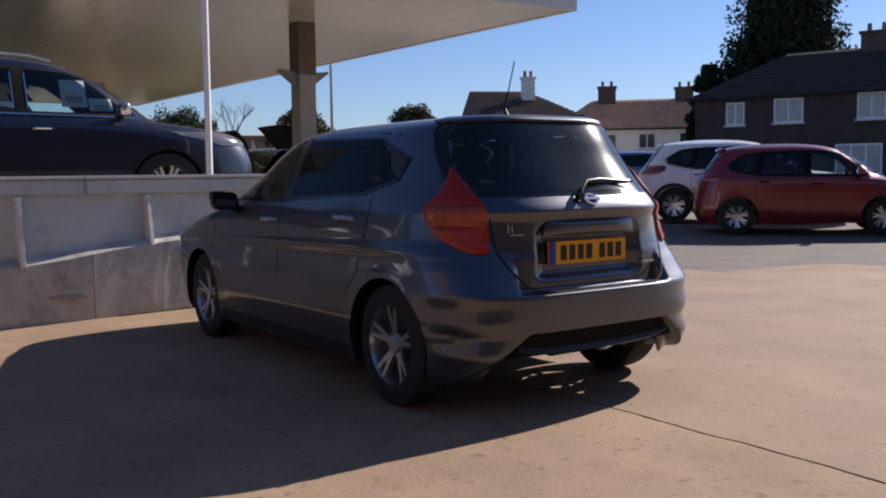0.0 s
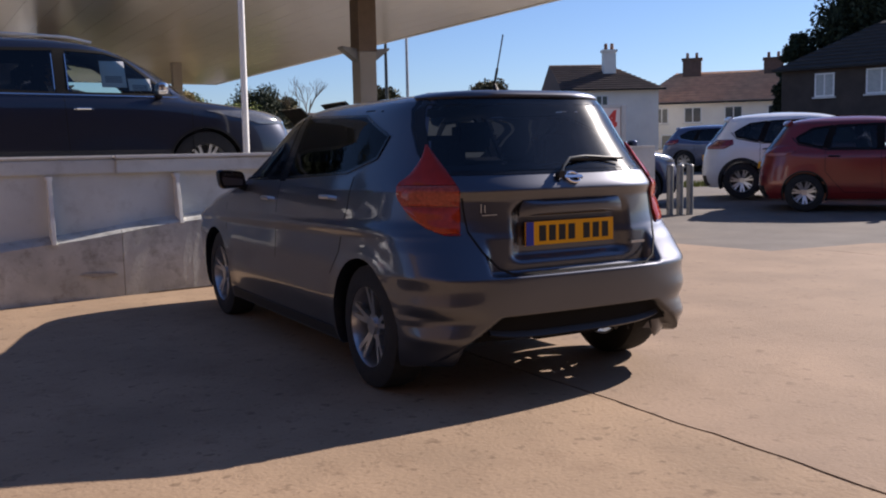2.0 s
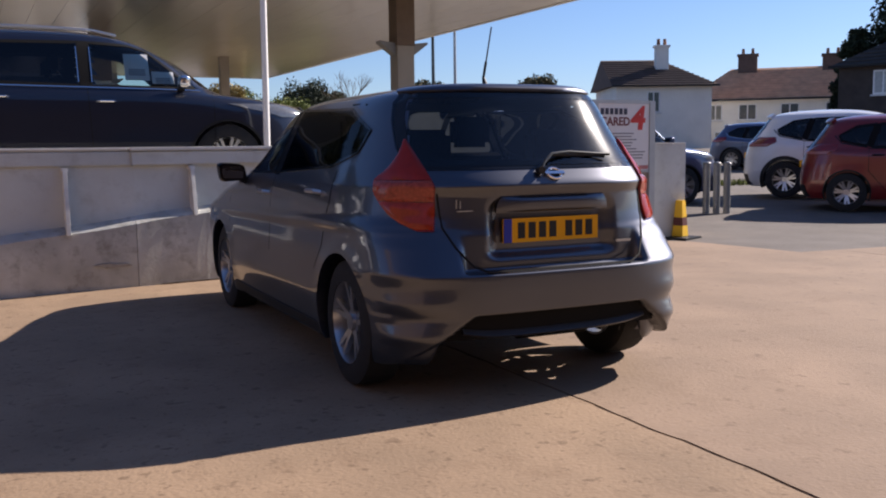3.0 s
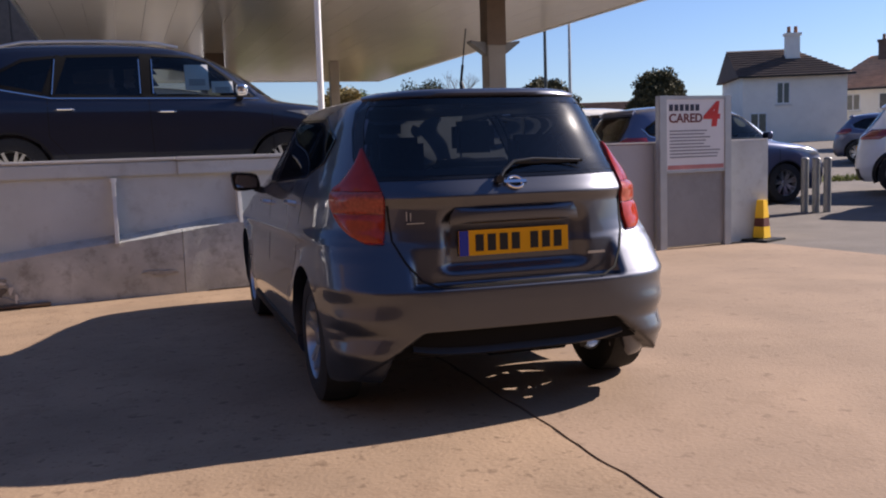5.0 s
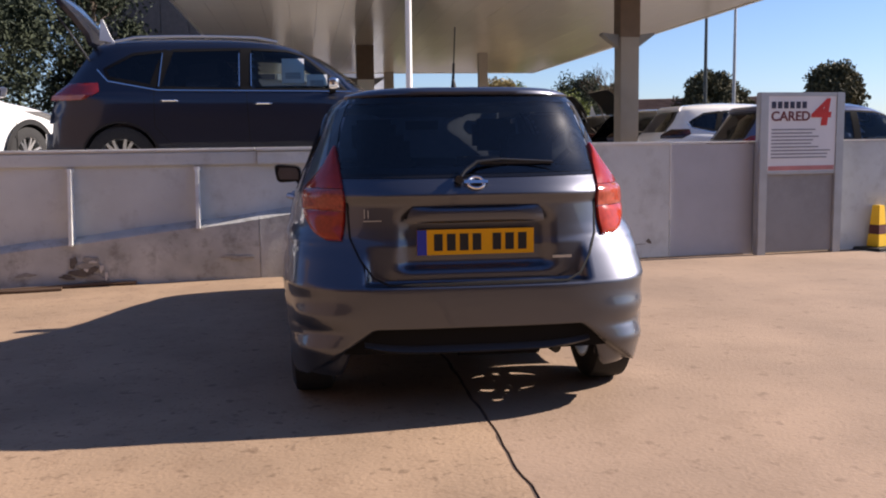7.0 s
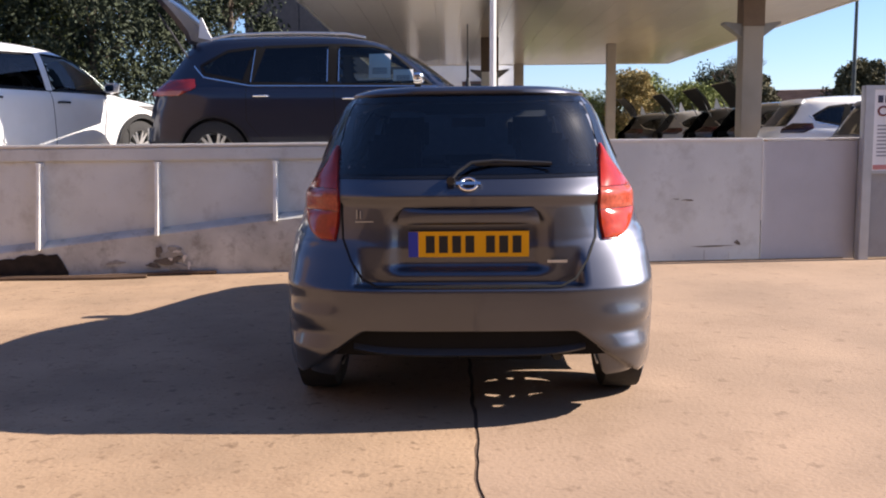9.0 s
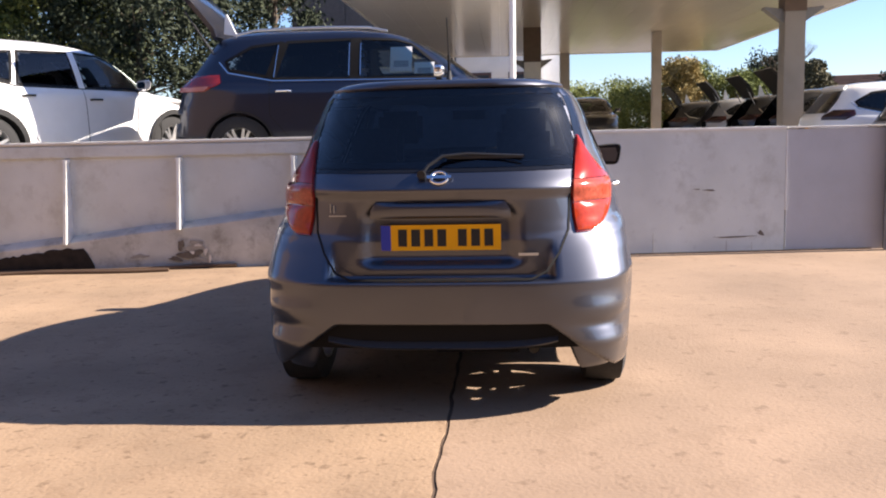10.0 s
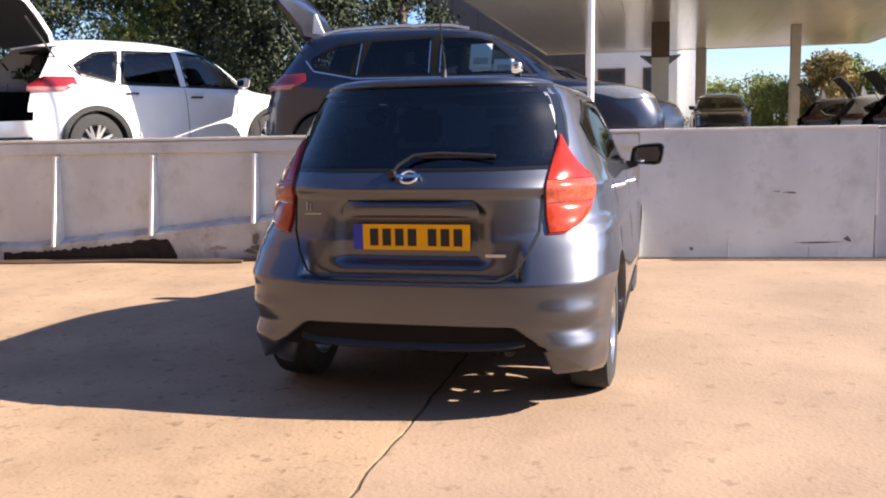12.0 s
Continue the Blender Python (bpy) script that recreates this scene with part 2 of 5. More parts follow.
    def patch(self, mode, rows, offset=0.004, depth=0.012, nu=10, nz=10, puff=0.0):
        """A sheet on the skin between rows of (z, from, to), proud by offset, with turned-in edges."""
        bm = bmesh.new()
        z0, z1 = rows[0][0], rows[-1][0]
        grid = []
        for j in range(nz + 1):
            z = z0 + (z1 - z0) * j / nz
            a, b = lin(rows, z)
            line = []
            for i in range(nu + 1):
                h = a + (b - a) * i / nu
                p, n = self.place(mode, h, z), self.normal(mode, h, z)
                swell = puff * (1 - (2 * i / nu - 1) ** 4) * (1 - (2 * j / nz - 1) ** 4)
                line.append((p + n * (offset + swell), n))
            grid.append(line)
        v = [[bm.verts.new(p) for p, n in line] for line in grid]
        for j in range(nz):
            for i in range(nu):
                bm.faces.new((v[j][i], v[j][i + 1], v[j + 1][i + 1], v[j + 1][i]))
        if depth > 0:
            loop = [(0, i) for i in range(nu + 1)] + [(j, nu) for j in range(1, nz + 1)] + [(nz, i) for i in range(nu - 1, -1, -1)] + [(j, 0) for j in range(nz - 1, 0, -1)]
            inner = [bm.verts.new(grid[j][i][0] - grid[j][i][1] * depth) for j, i in loop]
            for k in range(len(loop)):
                a, b = loop[k], loop[(k + 1) % len(loop)]
                bm.faces.new((v[a[0]][a[1]], v[b[0]][b[1]], inner[(k + 1) % len(loop)], inner[k]))
        return bm

    def ribbon(self, mode, pts, width=0.008, offset=0.001, closed=False):
        """A thin strip on the skin along (h, z) points."""
        bm = bmesh.new()
        fine = []
        seq = pts + ([pts[0]] if closed else [])
        for (h0, z0), (h1, z1) in zip(seq, seq[1:]):
            n = max(1, int(math.hypot(h1 - h0, z1 - z0) / 0.05))
            fine += [(h0 + (h1 - h0) * i / n, z0 + (z1 - z0) * i / n) for i in range(n)]
        fine.append(seq[-1])
        ps = [(self.place(mode, h, z), self.normal(mode, h, z)) for h, z in fine]
        rows = []
        for i, (p, n) in enumerate(ps):
            d = (ps[min(i + 1, len(ps) - 1)][0] - ps[max(i - 1, 0)][0]).normalized()
            s = n.cross(d).normalized() * width / 2
            rows.append((bm.verts.new(p + s + n * offset), bm.verts.new(p - s + n * offset), bm.verts.new(p + s * 0.9 - n * 0.004), bm.verts.new(p - s * 0.9 - n * 0.004)))
        for a, b in zip(rows, rows[1:]):
            bm.faces.new((a[0], a[1], b[1], b[0]))
            bm.faces.new((a[0], b[0], b[2], a[2]))
            bm.faces.new((a[1], a[3], b[3], b[1]))
        return bm


def lin(rows, z):
    for r0, r1 in zip(rows, rows[1:]):
        if r0[0] <= z <= r1[0]:
            t = (z - r0[0]) / max(r1[0] - r0[0], 1e-9)
            return r0[1] + t * (r1[1] - r0[1]), r0[2] + t * (r1[2] - r0[2])
    return rows[-1][1:] if z > rows[-1][0] else rows[0][1:]


def hollow(me, axles, radius, half, inner=0.22):
    """Wheel openings cut into a body mesh."""
    tmp = bpy.data.objects.new("tmp", me)
    scene.collection.objects.link(tmp)
    bm = bmesh.new()
    for y, z in axles:
        for s in (-1, 1):
            rod(bm, (s * (half - inner), y, z), (s * (half + 0.3), y, z), radius, 40)
    cme = bpy.data.meshes.new("cut")
    bm.to_mesh(cme)
    bm.free()
    cut = bpy.data.objects.new("cut", cme)
    scene.collection.objects.link(cut)
    mod = tmp.modifiers.new("b", "BOOLEAN")
    mod.operation, mod.object, mod.solver = "DIFFERENCE", cut, "FAST"
    bpy.context.view_layer.update()
    res = bpy.data.meshes.new_from_object(tmp.evaluated_get(bpy.context.evaluated_depsgraph_get()))
    for o in (tmp, cut):
        bpy.data.objects.remove(o)
    return res


def body_mesh(shell, holes, axles, arch, half, n=120, rows=64, finer=0.0, open_floor=False):
    """The skin, closed above and below, with window holes (functions of a point) and wheel openings."""
    z0, z1 = shell.rows[0][0], shell.rows[-1][0]
    bm = bmesh.new()
    zs = [z0 + (z1 - z0) * (j / rows) for j in range(rows + 1)]
    rings = [[bm.verts.new(p) for p in shell.ring(z, n, finer)] for z in zs]
    for a, b in zip(rings, rings[1:]):
        for k in range(n):
            bm.faces.new((a[k], a[(k + 1) % n], b[(k + 1) % n], b[k]))
    bm.faces.new(rings[0][::-1])
    bm.faces.new(rings[-1])
    bmesh.ops.recalc_face_normals(bm, faces=bm.faces[:])
    me = bpy.data.meshes.new("body")
    bm.to_mesh(me)
    bm.free()
    if axles:
        me = hollow(me, axles, arch, half)
    bm = bmesh.new()
    bm.from_mesh(me)
    gone = [f for f in bm.faces if len(f.verts) <= 6 and any(h(f.calc_center_median()) for h in holes)]
    if open_floor:
        low = {f for f in bm.faces if all(v.co.z < z0 + 0.004 for v in f.verts)}
        inner = {f for f in bm.faces if all(abs(abs(v.co.x) - (half - 0.22)) < 0.004 for v in f.verts)}
        gone = list(set(gone) | low | inner)
    bmesh.ops.delete(bm, geom=gone, context="FACES")
    for f in bm.faces:
        f.smooth = True
    bm.to_mesh(me)
    bm.free()
    me.set_sharp_from_angle(angle=radians(35))
    return me


def wheel_parts(parent, name, m, radius=0.31, rim=0.215, width=0.195, spokes=5, twin=True, dark=False, slim=1.0):
    """A wheel at m, its axis along x, outside towards +x."""
    w = new(name)
    w.parent = parent
    w.matrix_basis = m
    w.empty_display_size = 0.05
    bm = bmesh.new()
    h = width / 2
    lathe(bm, [(-h, rim - 0.01), (-h * 1.04, (rim + radius) / 2), (-h * 0.86, radius - 0.006), (-h * 0.5, radius), (h * 0.5, radius), (h * 0.86, radius - 0.006), (h * 1.04, (rim + radius) / 2), (h, rim - 0.01)], 40)
    part("tyre", bm, rubber, w, smooth=True)
    bm = bmesh.new()
    lathe(bm, [(-h, rim), (h * 0.98, rim + 0.004), (h * 1.0, rim - 0.008), (h * 0.7, rim - 0.022), (-h, rim - 0.022)], 40)
    part("rim", bm, alloy, w, smooth=True)
    bm = bmesh.new()
    rod(bm, (-h * 0.2, 0, 0), (h * 0.05, 0, 0), rim - 0.02 if slim == 1.0 else 0.14, 32)
    part("brake_disc", bm, alloy_dark, w)
    bm = bmesh.new()
    rod(bm, (h * 0.1, 0, 0), (h * 0.78, 0, 0), 0.042, 16)
    rod(bm, (h * 0.1, 0, 0), (h * 0.6, 0, 0), 0.065, 16)
    for k in range(spokes):
        a = 2 * math.pi * k / spokes + 0.3
        for off in ((-0.16, 0.16) if twin else (0,)):
            c, s = math.cos(a + off), math.sin(a + off)
            c0, s0 = math.cos(a + off * 0.4), math.sin(a + off * 0.4)
            r0, r1 = 0.045, rim - 0.012
            t = Vector((0, -s, c))
            b0 = (0.019 if twin else 0.03) * slim
            q = []
            for x, r, cc, ss, bb in ((0.62, r0, c0, s0, b0 * 1.1), (0.86, r1, c, s, b0 * 0.75)):
                for dx in (0.0, -0.28):
                    for sg in (-1, 1):
                        q.append(bm.verts.new(Vector((h * (x + dx), r * cc, r * ss)) + t * bb * sg))
            for f in ((0, 1, 5, 4), (2, 6, 7, 3), (0, 4, 6, 2), (1, 3, 7, 5), (4, 5, 7, 6), (0, 2, 3, 1)):
                bm.faces.new([q[i] for i in f])
    part("spokes", bm, alloy_dark if dark else alloy, w)
    return w


def four_wheels(car, base, rear_y, track, radius, **kw):
    for y in (rear_y, rear_y + base):
        for s in (-1, 1):
            m = pose(s * track / 2, y, radius, 0, 0, 0 if s > 0 else 180)
            wheel_parts(car, "wheel", m, radius, **kw)


def inside_poly(pts, a, b):
    c = False
    for (x0, y0), (x1, y1) in zip(pts, pts[1:] + pts[:1]):
        if (y0 > b) != (y1 > b) and a < (x1 - x0) * (b - y0) / (y1 - y0) + x0:
            c = not c
    return c


def rows_of(pts, n=14):
    """Rows (z, from, to) of a convex-ish outline of (h, z) points."""
    zs = [p[1] for p in pts]
    z0, z1 = min(zs), max(zs)
    out = []
    for j in range(n + 1):
        z = z0 + (z1 - z0) * (j + (0.002 if j == 0 else -0.002 if j == n else 0)) / n
        hs = []
        for (a, b), (c, d) in zip(pts, pts[1:] + pts[:1]):
            if (b > z) != (d > z):
                hs.append(a + (c - a) * (z - b) / (d - b))
        if len(hs) >= 2:
            out.append((z, min(hs), max(hs)))
    return out


def seat(parent, x, y, z, wide=0.5):
    bm = bmesh.new()
    box(bm, (x - wide / 2, y - 0.25, z), (x + wide / 2, y + 0.28, z + 0.16))
    box(bm, (-wide / 2, -0.07, 0), (wide / 2, 0.07, 0.6), Matrix.Translation((x, y - 0.24, z + 0.12)) @ pose(0, 0, 0, 16))
    part("seat", bm, seat_cloth, parent, bevel=0.03)
    bm = bmesh.new()
    box(bm, (x - 0.13, y - 0.47, z + 0.74), (x + 0.13, y - 0.37, z + 0.93))
    part("headrest", bm, seat_cloth, parent, bevel=0.03)


def mirror_pod(car, s, x, y, z, cap, size=1.0):
    """A door mirror: arm, cap, glass facing back."""
    bm = bmesh.new()
    nu, nv = 20, 12
    rings = []
    for j in range(nv + 1):
        b = math.pi * (j / nv - 0.5)
        ring = []
        for i in range(nu):
            a = 2 * math.pi * i / nu
            e = lambda t: math.copysign(abs(t) ** 0.45, t)
            cx, cz = e(math.cos(a)) * 0.094, e(math.sin(a)) * 0.062
            k = math.cos(max(b, -0.5)) ** 0.6
            ring.append(bm.verts.new((s * (x + 0.105 + cx * k + 0.012 * cz / 0.07), y + 0.075 * (math.sin(b) if b > -0.5 else -0.48), z + 0.05 + cz * k * (1 + 0.12 * cx / 0.1))))
        rings.append(ring)
    for p, q in zip(rings, rings[1:]):
        for i in range(nu):
            bm.faces.new((p[i], p[(i + 1) % nu], q[(i + 1) % nu], q[i]))
    bmesh.ops.remove_doubles(bm, verts=bm.verts[:], dist=0.0004)
    bmesh.ops.holes_fill(bm, edges=bm.edges[:], sides=0)
    holder = part("mirror", bm, cap, car, smooth=True)
    at = Vector((s * x, y, z))
    holder.matrix_basis = Matrix.Translation(at) @ Matrix.Scale(size, 4) @ Matrix.Translation(-at)
    bm = bmesh.new()
    prism(bm, [(s * (x + 0.06), z - 0.015), (s * (x - 0.04), z - 0.05), (s * (x - 0.04), z + 0.01), (s * (x + 0.05), z + 0.015)], "y", y - 0.03, y + 0.035)
    part("mirror_arm", bm, black_plastic, holder, bevel=0.008)
    bm = bmesh.new()
    prism(bm, [(s * (x + 0.04), z + 0.008), (s * (x + 0.165), z + 0.010), (s * (x + 0.178), z + 0.055), (s * (x + 0.165), z + 0.092), (s * (x + 0.05), z + 0.088), (s * (x + 0.035), z + 0.05)], "y", y - 0.039, y - 0.030)
    part("mirror_glass", bm, mat("mirror_silver", (0.36, 0.38, 0.41), 0.03, 1.0, vary=0.02), holder)


def handle(car, shell, mode, y, z, material, length=0.17):
    bm = bmesh.new()
    a, b = shell.place(mode, y - length / 2, z), shell.place(mode, y + length / 2, z)
    n = shell.normal(mode, y, z)
    pts = [a - n * 0.005, a + n * 0.028 + (b - a) * 0.12, b + n * 0.028 - (b - a) * 0.12, b - n * 0.005]
    tube(bm, pts, 0.0125, 8)
    part("door_handle", bm, material, car, smooth=True)


def grey_hatchback(m):
    """The grey hatchback in the middle of the yard, built in most detail."""
    car = thing("hatchback_car", m, "dark grey metallic five-door hatchback parked on sunlit concrete", "car")
    grey = mat("gunmetal_paint", (0.094, 0.098, 0.119), 0.42, 1.0, coat=1.0, coat_rough=0.07, vary=0.05, scale=3.0)
    rows = [(0.175, 0.060, 3.92, 0.815, 9), (0.20, 0.046, 3.98, 0.828, 9), (0.25, 0.034, 4.02, 0.838, 9), (0.30, 0.024, 4.05, 0.843, 8.6), (0.42, 0.005, 4.09, 0.852, 8.0), (0.53, 0.0, 4.09, 0.855, 8.5),
            (0.588, 0.002, 4.08, 0.854, 9.5), (0.604, 0.012, 4.07, 0.853, 10), (0.70, 0.062, 4.04, 0.846, 10), (0.77, 0.092, 3.96, 0.842, 8.5), (0.80, 0.098, 3.90, 0.841, 7), (0.85, 0.101, 3.82, 0.838, 5.8), (0.935, 0.098, 3.48, 0.822, 5),
            (0.965, 0.084, 3.36, 0.813, 4.8), (0.982, 0.074, 3.29, 0.807, 4.7), (0.998, 0.080, 3.22, 0.800, 4.6), (1.06, 0.128, 3.04, 0.772, 4.5), (1.12, 0.178, 2.92, 0.745, 4.4), (1.25, 0.278, 2.68, 0.69, 4.4), (1.36, 0.350, 2.46, 0.64, 4.4), (1.413, 0.388, 2.30, 0.598, 4.4),
            (1.440, 0.42, 2.16, 0.548, 4.2), (1.460, 0.54, 1.97, 0.45, 3.6), (1.474, 0.78, 1.72, 0.30, 3.0), (1.480, 1.0, 1.5, 0.15, 2.6)]
    sh = Shell(rows, ((0.4, 0.55, 0.61, 0.79, 0.85, 1.05, 1.2, 1.37, 1.47), (0.09, 0.125, 0.13, 0.205, 0.205, 0.20, 0.17, 0.13, 0.07)))
    glass_rear = [(-0.622, 1.072), (-0.640, 1.15), (-0.612, 1.29), (-0.582, 1.375), (-0.545, 1.418), (0.545, 1.418), (0.582, 1.375), (0.612, 1.29), (0.640, 1.15), (0.622, 1.072)]
    glass_front = [(-0.69, 1.0), (-0.50, 1.40), (0.50, 1.40), (0.69, 1.0)]
    win_f = [(2.93, 1.005), (2.30, 1.372), (2.0, 1.388), (2.0, 1.02)]
    win_r = [(1.90, 1.025), (1.90, 1.388), (1.02, 1.364), (0.70, 1.25), (0.74, 1.14), (1.02, 1.065)]

    def shrink(pts, k):
        ch, cz = sum(p[0] for p in pts) / len(pts), sum(p[1] for p in pts) / len(pts)
        return [(ch + (h - ch) * k, cz + (z - cz) * k) for h, z in pts]
    hr, hf, hs1, hs2 = (shrink(p, 0.93) for p in (glass_rear, glass_front, win_f, win_r))
    holes = [lambda c: c.y < 0.9 and inside_poly(hr, c.x, c.z) and abs(c.x) < 0.64 and c.y < sh.rear(c.x, c.z) + 0.05,
             lambda c: c.y > 1.9 and inside_poly(hf, c.x, c.z) and abs(c.x) < sh.side(c.y - 0.3, c.z) * 0.94,
             lambda c: abs(c.x) > 0.45 and inside_poly(hs1, c.y, c.z), lambda c: abs(c.x) > 0.45 and inside_poly(hs2, c.y, c.z)]
    me = body_mesh(sh, holes, [(0.69, 0.31), (3.28, 0.31)], 0.345, 0.84, 320, 190, 0.7, True)

    def step(v, a, b):
        t = min(max((v - a) / (b - a), 0), 1)
        return t * t * (3 - 2 * t)
    for v in me.vertices:
        x, y, z = v.co
        if y < 0.7:
            # the recess round the plate, with a soft rim, and the rounded shelf under the glass
            dx, dz = max(abs(x) - 0.275 - 0.04 * (0.9 - z), 0.0), max(abs(z - 0.775) - 0.085, 0.0)
            q = math.hypot(dx, dz * (1.7 if z < 0.775 else 1.0))
            v.co.y += 0.044 * (1 - step(q, 0.0, 0.085))
            # the tailgate sits back from the top of the bumper
            v.co.y += max(0.090 - sh.at(z)[0], 0.0) * step(z, 0.597, 0.608) * (1 - step(z, 0.78, 0.82)) * (1 - step(abs(x), 0.46, 0.50))
            # the sunken black panel low in the bumper
            side = 0.455 + 1.35 * max(0.405 - z, 0.0)
            v.co.y += 0.10 * (1 - step(z, 0.398, 0.414)) * (1 - step(abs(x), side - 0.012, side + 0.012)) * (1 - step(y, 0.3, 0.5))
        if y < 0.34 and abs(x) > 0.4 and z < 0.62:
            g = step(abs(x), 0.46, 0.80) * (1 - step(y, 0.20, 0.33))
            d = 0.018 * math.exp(-((z - 0.468) / 0.04) ** 2) + 0.030 * math.exp(-((z - 0.318) / 0.040) ** 2) - 0.016 * math.exp(-((z - 0.400) / 0.022) ** 2)
            c = step(abs(x), 0.70, 0.84)
            v.co.x += math.copysign(g * d * c * 0.6, x)
            v.co.y -= g * d * (1 - 0.6 * c)
        if y < 0.34 and abs(x) < 0.68 and z < 0.345:
            v.co.z = z + (0.335 - z) * (1 - step(abs(x), 0.52, 0.61)) * (1 - step(y, 0.28, 0.34))
        if 0.2 < y < 3.9 and abs(x) > 0.5:
            crease = 0.74 + 0.055 * (3.3 - y) / 2.6
            v.co.x += math.copysign(0.010 * math.exp(-((z - crease) / 0.03) ** 2) - 0.016 * math.exp(-((z - 0.40) / 0.09) ** 2) * step(y, 0.95, 1.2) * (1 - step(y, 2.75, 3.0)), x)
        for ya in (0.69, 3.28):
            d = math.hypot(y - ya, z - 0.31)
            if abs(x) > 0.5 and d < 0.46:
                v.co.x += math.copysign(0.014 * math.exp(-((d - 0.35) / 0.05) ** 2), x)
    me.materials.append(grey)
    body = new("body", me)
    body.parent = car

    # openings: glass and black surrounds
    def pane(name, mode, pts, material, off=0.004, n=16):
        return part(name, sh.patch(mode, rows_of(pts, 16), off, 0.006, n, 16), material, car, smooth=True)
    pane("rear_window", "rear", glass_rear, tint_rear)
    part("rear_window_surround", sh.ribbon("rear", shrink(glass_rear, 0.965), 0.06, 0.002, True), black_gloss, car)
    pane("windscreen", "front", glass_front, tint_light)
    for mode in ("left", "right"):
        pane("front_side_window", mode, win_f, tint_light)
        pane("rear_side_window", mode, win_r, glass("rear_door_glass", (0.12, 0.13, 0.15), 0.4))
        part("window_surround", sh.ribbon(mode, shrink(win_f, 0.98), 0.016, 0.005, True), black_gloss, car)
        part("window_surround", sh.ribbon(mode, shrink(win_r, 0.98), 0.016, 0.005, True), black_gloss, car)
        part("door_pillar_trim", sh.ribbon(mode, [(1.95, 1.01), (1.95, 1.40)], 0.09, 0.003), black_gloss, car)
        for pts in ([(3.02, 0.95), (3.02, 0.45), (2.95, 0.27), (1.97, 0.27), (1.96, 1.0)], [(1.95, 0.27), (1.32, 0.27), (1.22, 0.40), (0.98, 0.66), (0.90, 0.90), (0.92, 1.05)]):
            part("door_gap", sh.ribbon(mode, pts, 0.007, 0.0012), gap_black, car)
        handle(car, sh, mode, 2.10, 0.90, alloy)
        handle(car, sh, mode, 1.14, 0.935, alloy)
        part("sill_trim", sh.patch(mode, [(0.20, 1.03, 2.90), (0.255, 1.03, 2.90)], 0.012, 0.03, 20, 2), black_plastic, car, smooth=True)
        for ya in (0.69, 3.28):
            bm = bmesh.new()
            s = -1 if mode == "left" else 1
            for k in range(24):
                a0, a1 = math.pi * (k / 24), math.pi * ((k + 1) / 24)
                q = []
                for a in (a0, a1):
                    for r, dx in ((0.340, 0.0), (0.340, -0.19), (0.29, -0.19)):
                        q.append(bm.verts.new((s * (0.80 + dx), ya + r * math.cos(a), 0.31 + r * math.sin(a))))
                bm.faces.new((q[0], q[1], q[4], q[3]))
                bm.faces.new((q[1], q[2], q[5], q[4]))
            bmesh.ops.remove_doubles(bm, verts=bm.verts[:], dist=0.0005)
            part("wheel_arch_liner", bm, black_plastic, car)
    mirror_pod(car, -1, 0.80, 2.66, 0.965, black_gloss, 1.0)
    mirror_pod(car, 1, 0.80, 2.66, 0.985, black_gloss, 1.15)

    # tailgate: gaps, garnish, plate, badge, wiper, spoiler
    part("tailgate_gap", sh.ribbon("rear", [(-0.575, 1.045), (-0.558, 0.95), (-0.55, 0.80), (-0.51, 0.71), (-0.455, 0.635), (-0.39, 0.606), (0.39, 0.606), (0.455, 0.635), (0.51, 0.71), (0.55, 0.80), (0.558, 0.95), (0.575, 1.045)], 0.009, 0.002), gap_black, car)
    part("plate_garnish", sh.patch("rear", [(0.862, -0.305, 0.305), (0.90, -0.30, 0.30), (0.932, -0.280, 0.280)], 0.004, 0.02, 26, 10, 0.018), grey, car, smooth=True)
    yp = 0.117
    plate = part("number_plate", boxed((-0.26, yp, 0.72), (0.26, yp + 0.012, 0.831)), mat("plate_yellow", (0.85, 0.40, 0.005), 0.5, vary=0.04, spec=0.25), car, "yellow rear plate with black bars")
    part("plate_band", boxed((-0.26, yp - 0.0025, 0.7205), (-0.218, yp, 0.8305)), mat("plate_blue", (0.012, 0.03, 0.35), 0.35, vary=0.05), plate)
    for x0 in (-0.185, -0.128, -0.071, -0.014, 0.075, 0.132, 0.189):
        part("plate_bar", boxed((x0, yp - 0.002, 0.738), (x0 + 0.038, yp, 0.812)), ink, plate)
    badge = part("badge_ring", bmesh.new(), chrome, car, "plain chrome badge shape")
    tilt = pose(0, 0.098, 1.035, -40)
    bm = bmesh.new()
    lathe(bm, [(-0.006, 0.030), (0.0, 0.028), (0.006, 0.033), (0.006, 0.039), (0.0, 0.043), (-0.006, 0.041)], 32, tilt @ pose(0, 0, 0, 0, 0, -90) @ Matrix.Diagonal((1, 1, 0.86, 1)))
    box(bm, (-0.052, -0.008, -0.008), (0.052, 0.005, 0.008), tilt)
    bm.to_mesh(badge.data)
    bm.free()
    for x0, x1, z0, z1 in ((-0.487, -0.483, 0.885, 0.925), (-0.471, -0.467, 0.885, 0.920), (-0.49, -0.38, 0.872, 0.876), (0.335, 0.42, 0.70, 0.711)):
        y0 = sh.rear((x0 + x1) / 2, z0) - 0.006
        part("lettering_bar", boxed((x0, y0, z0), (x1, y0 + 0.008, z1)), alloy, car)
    bm = bmesh.new()
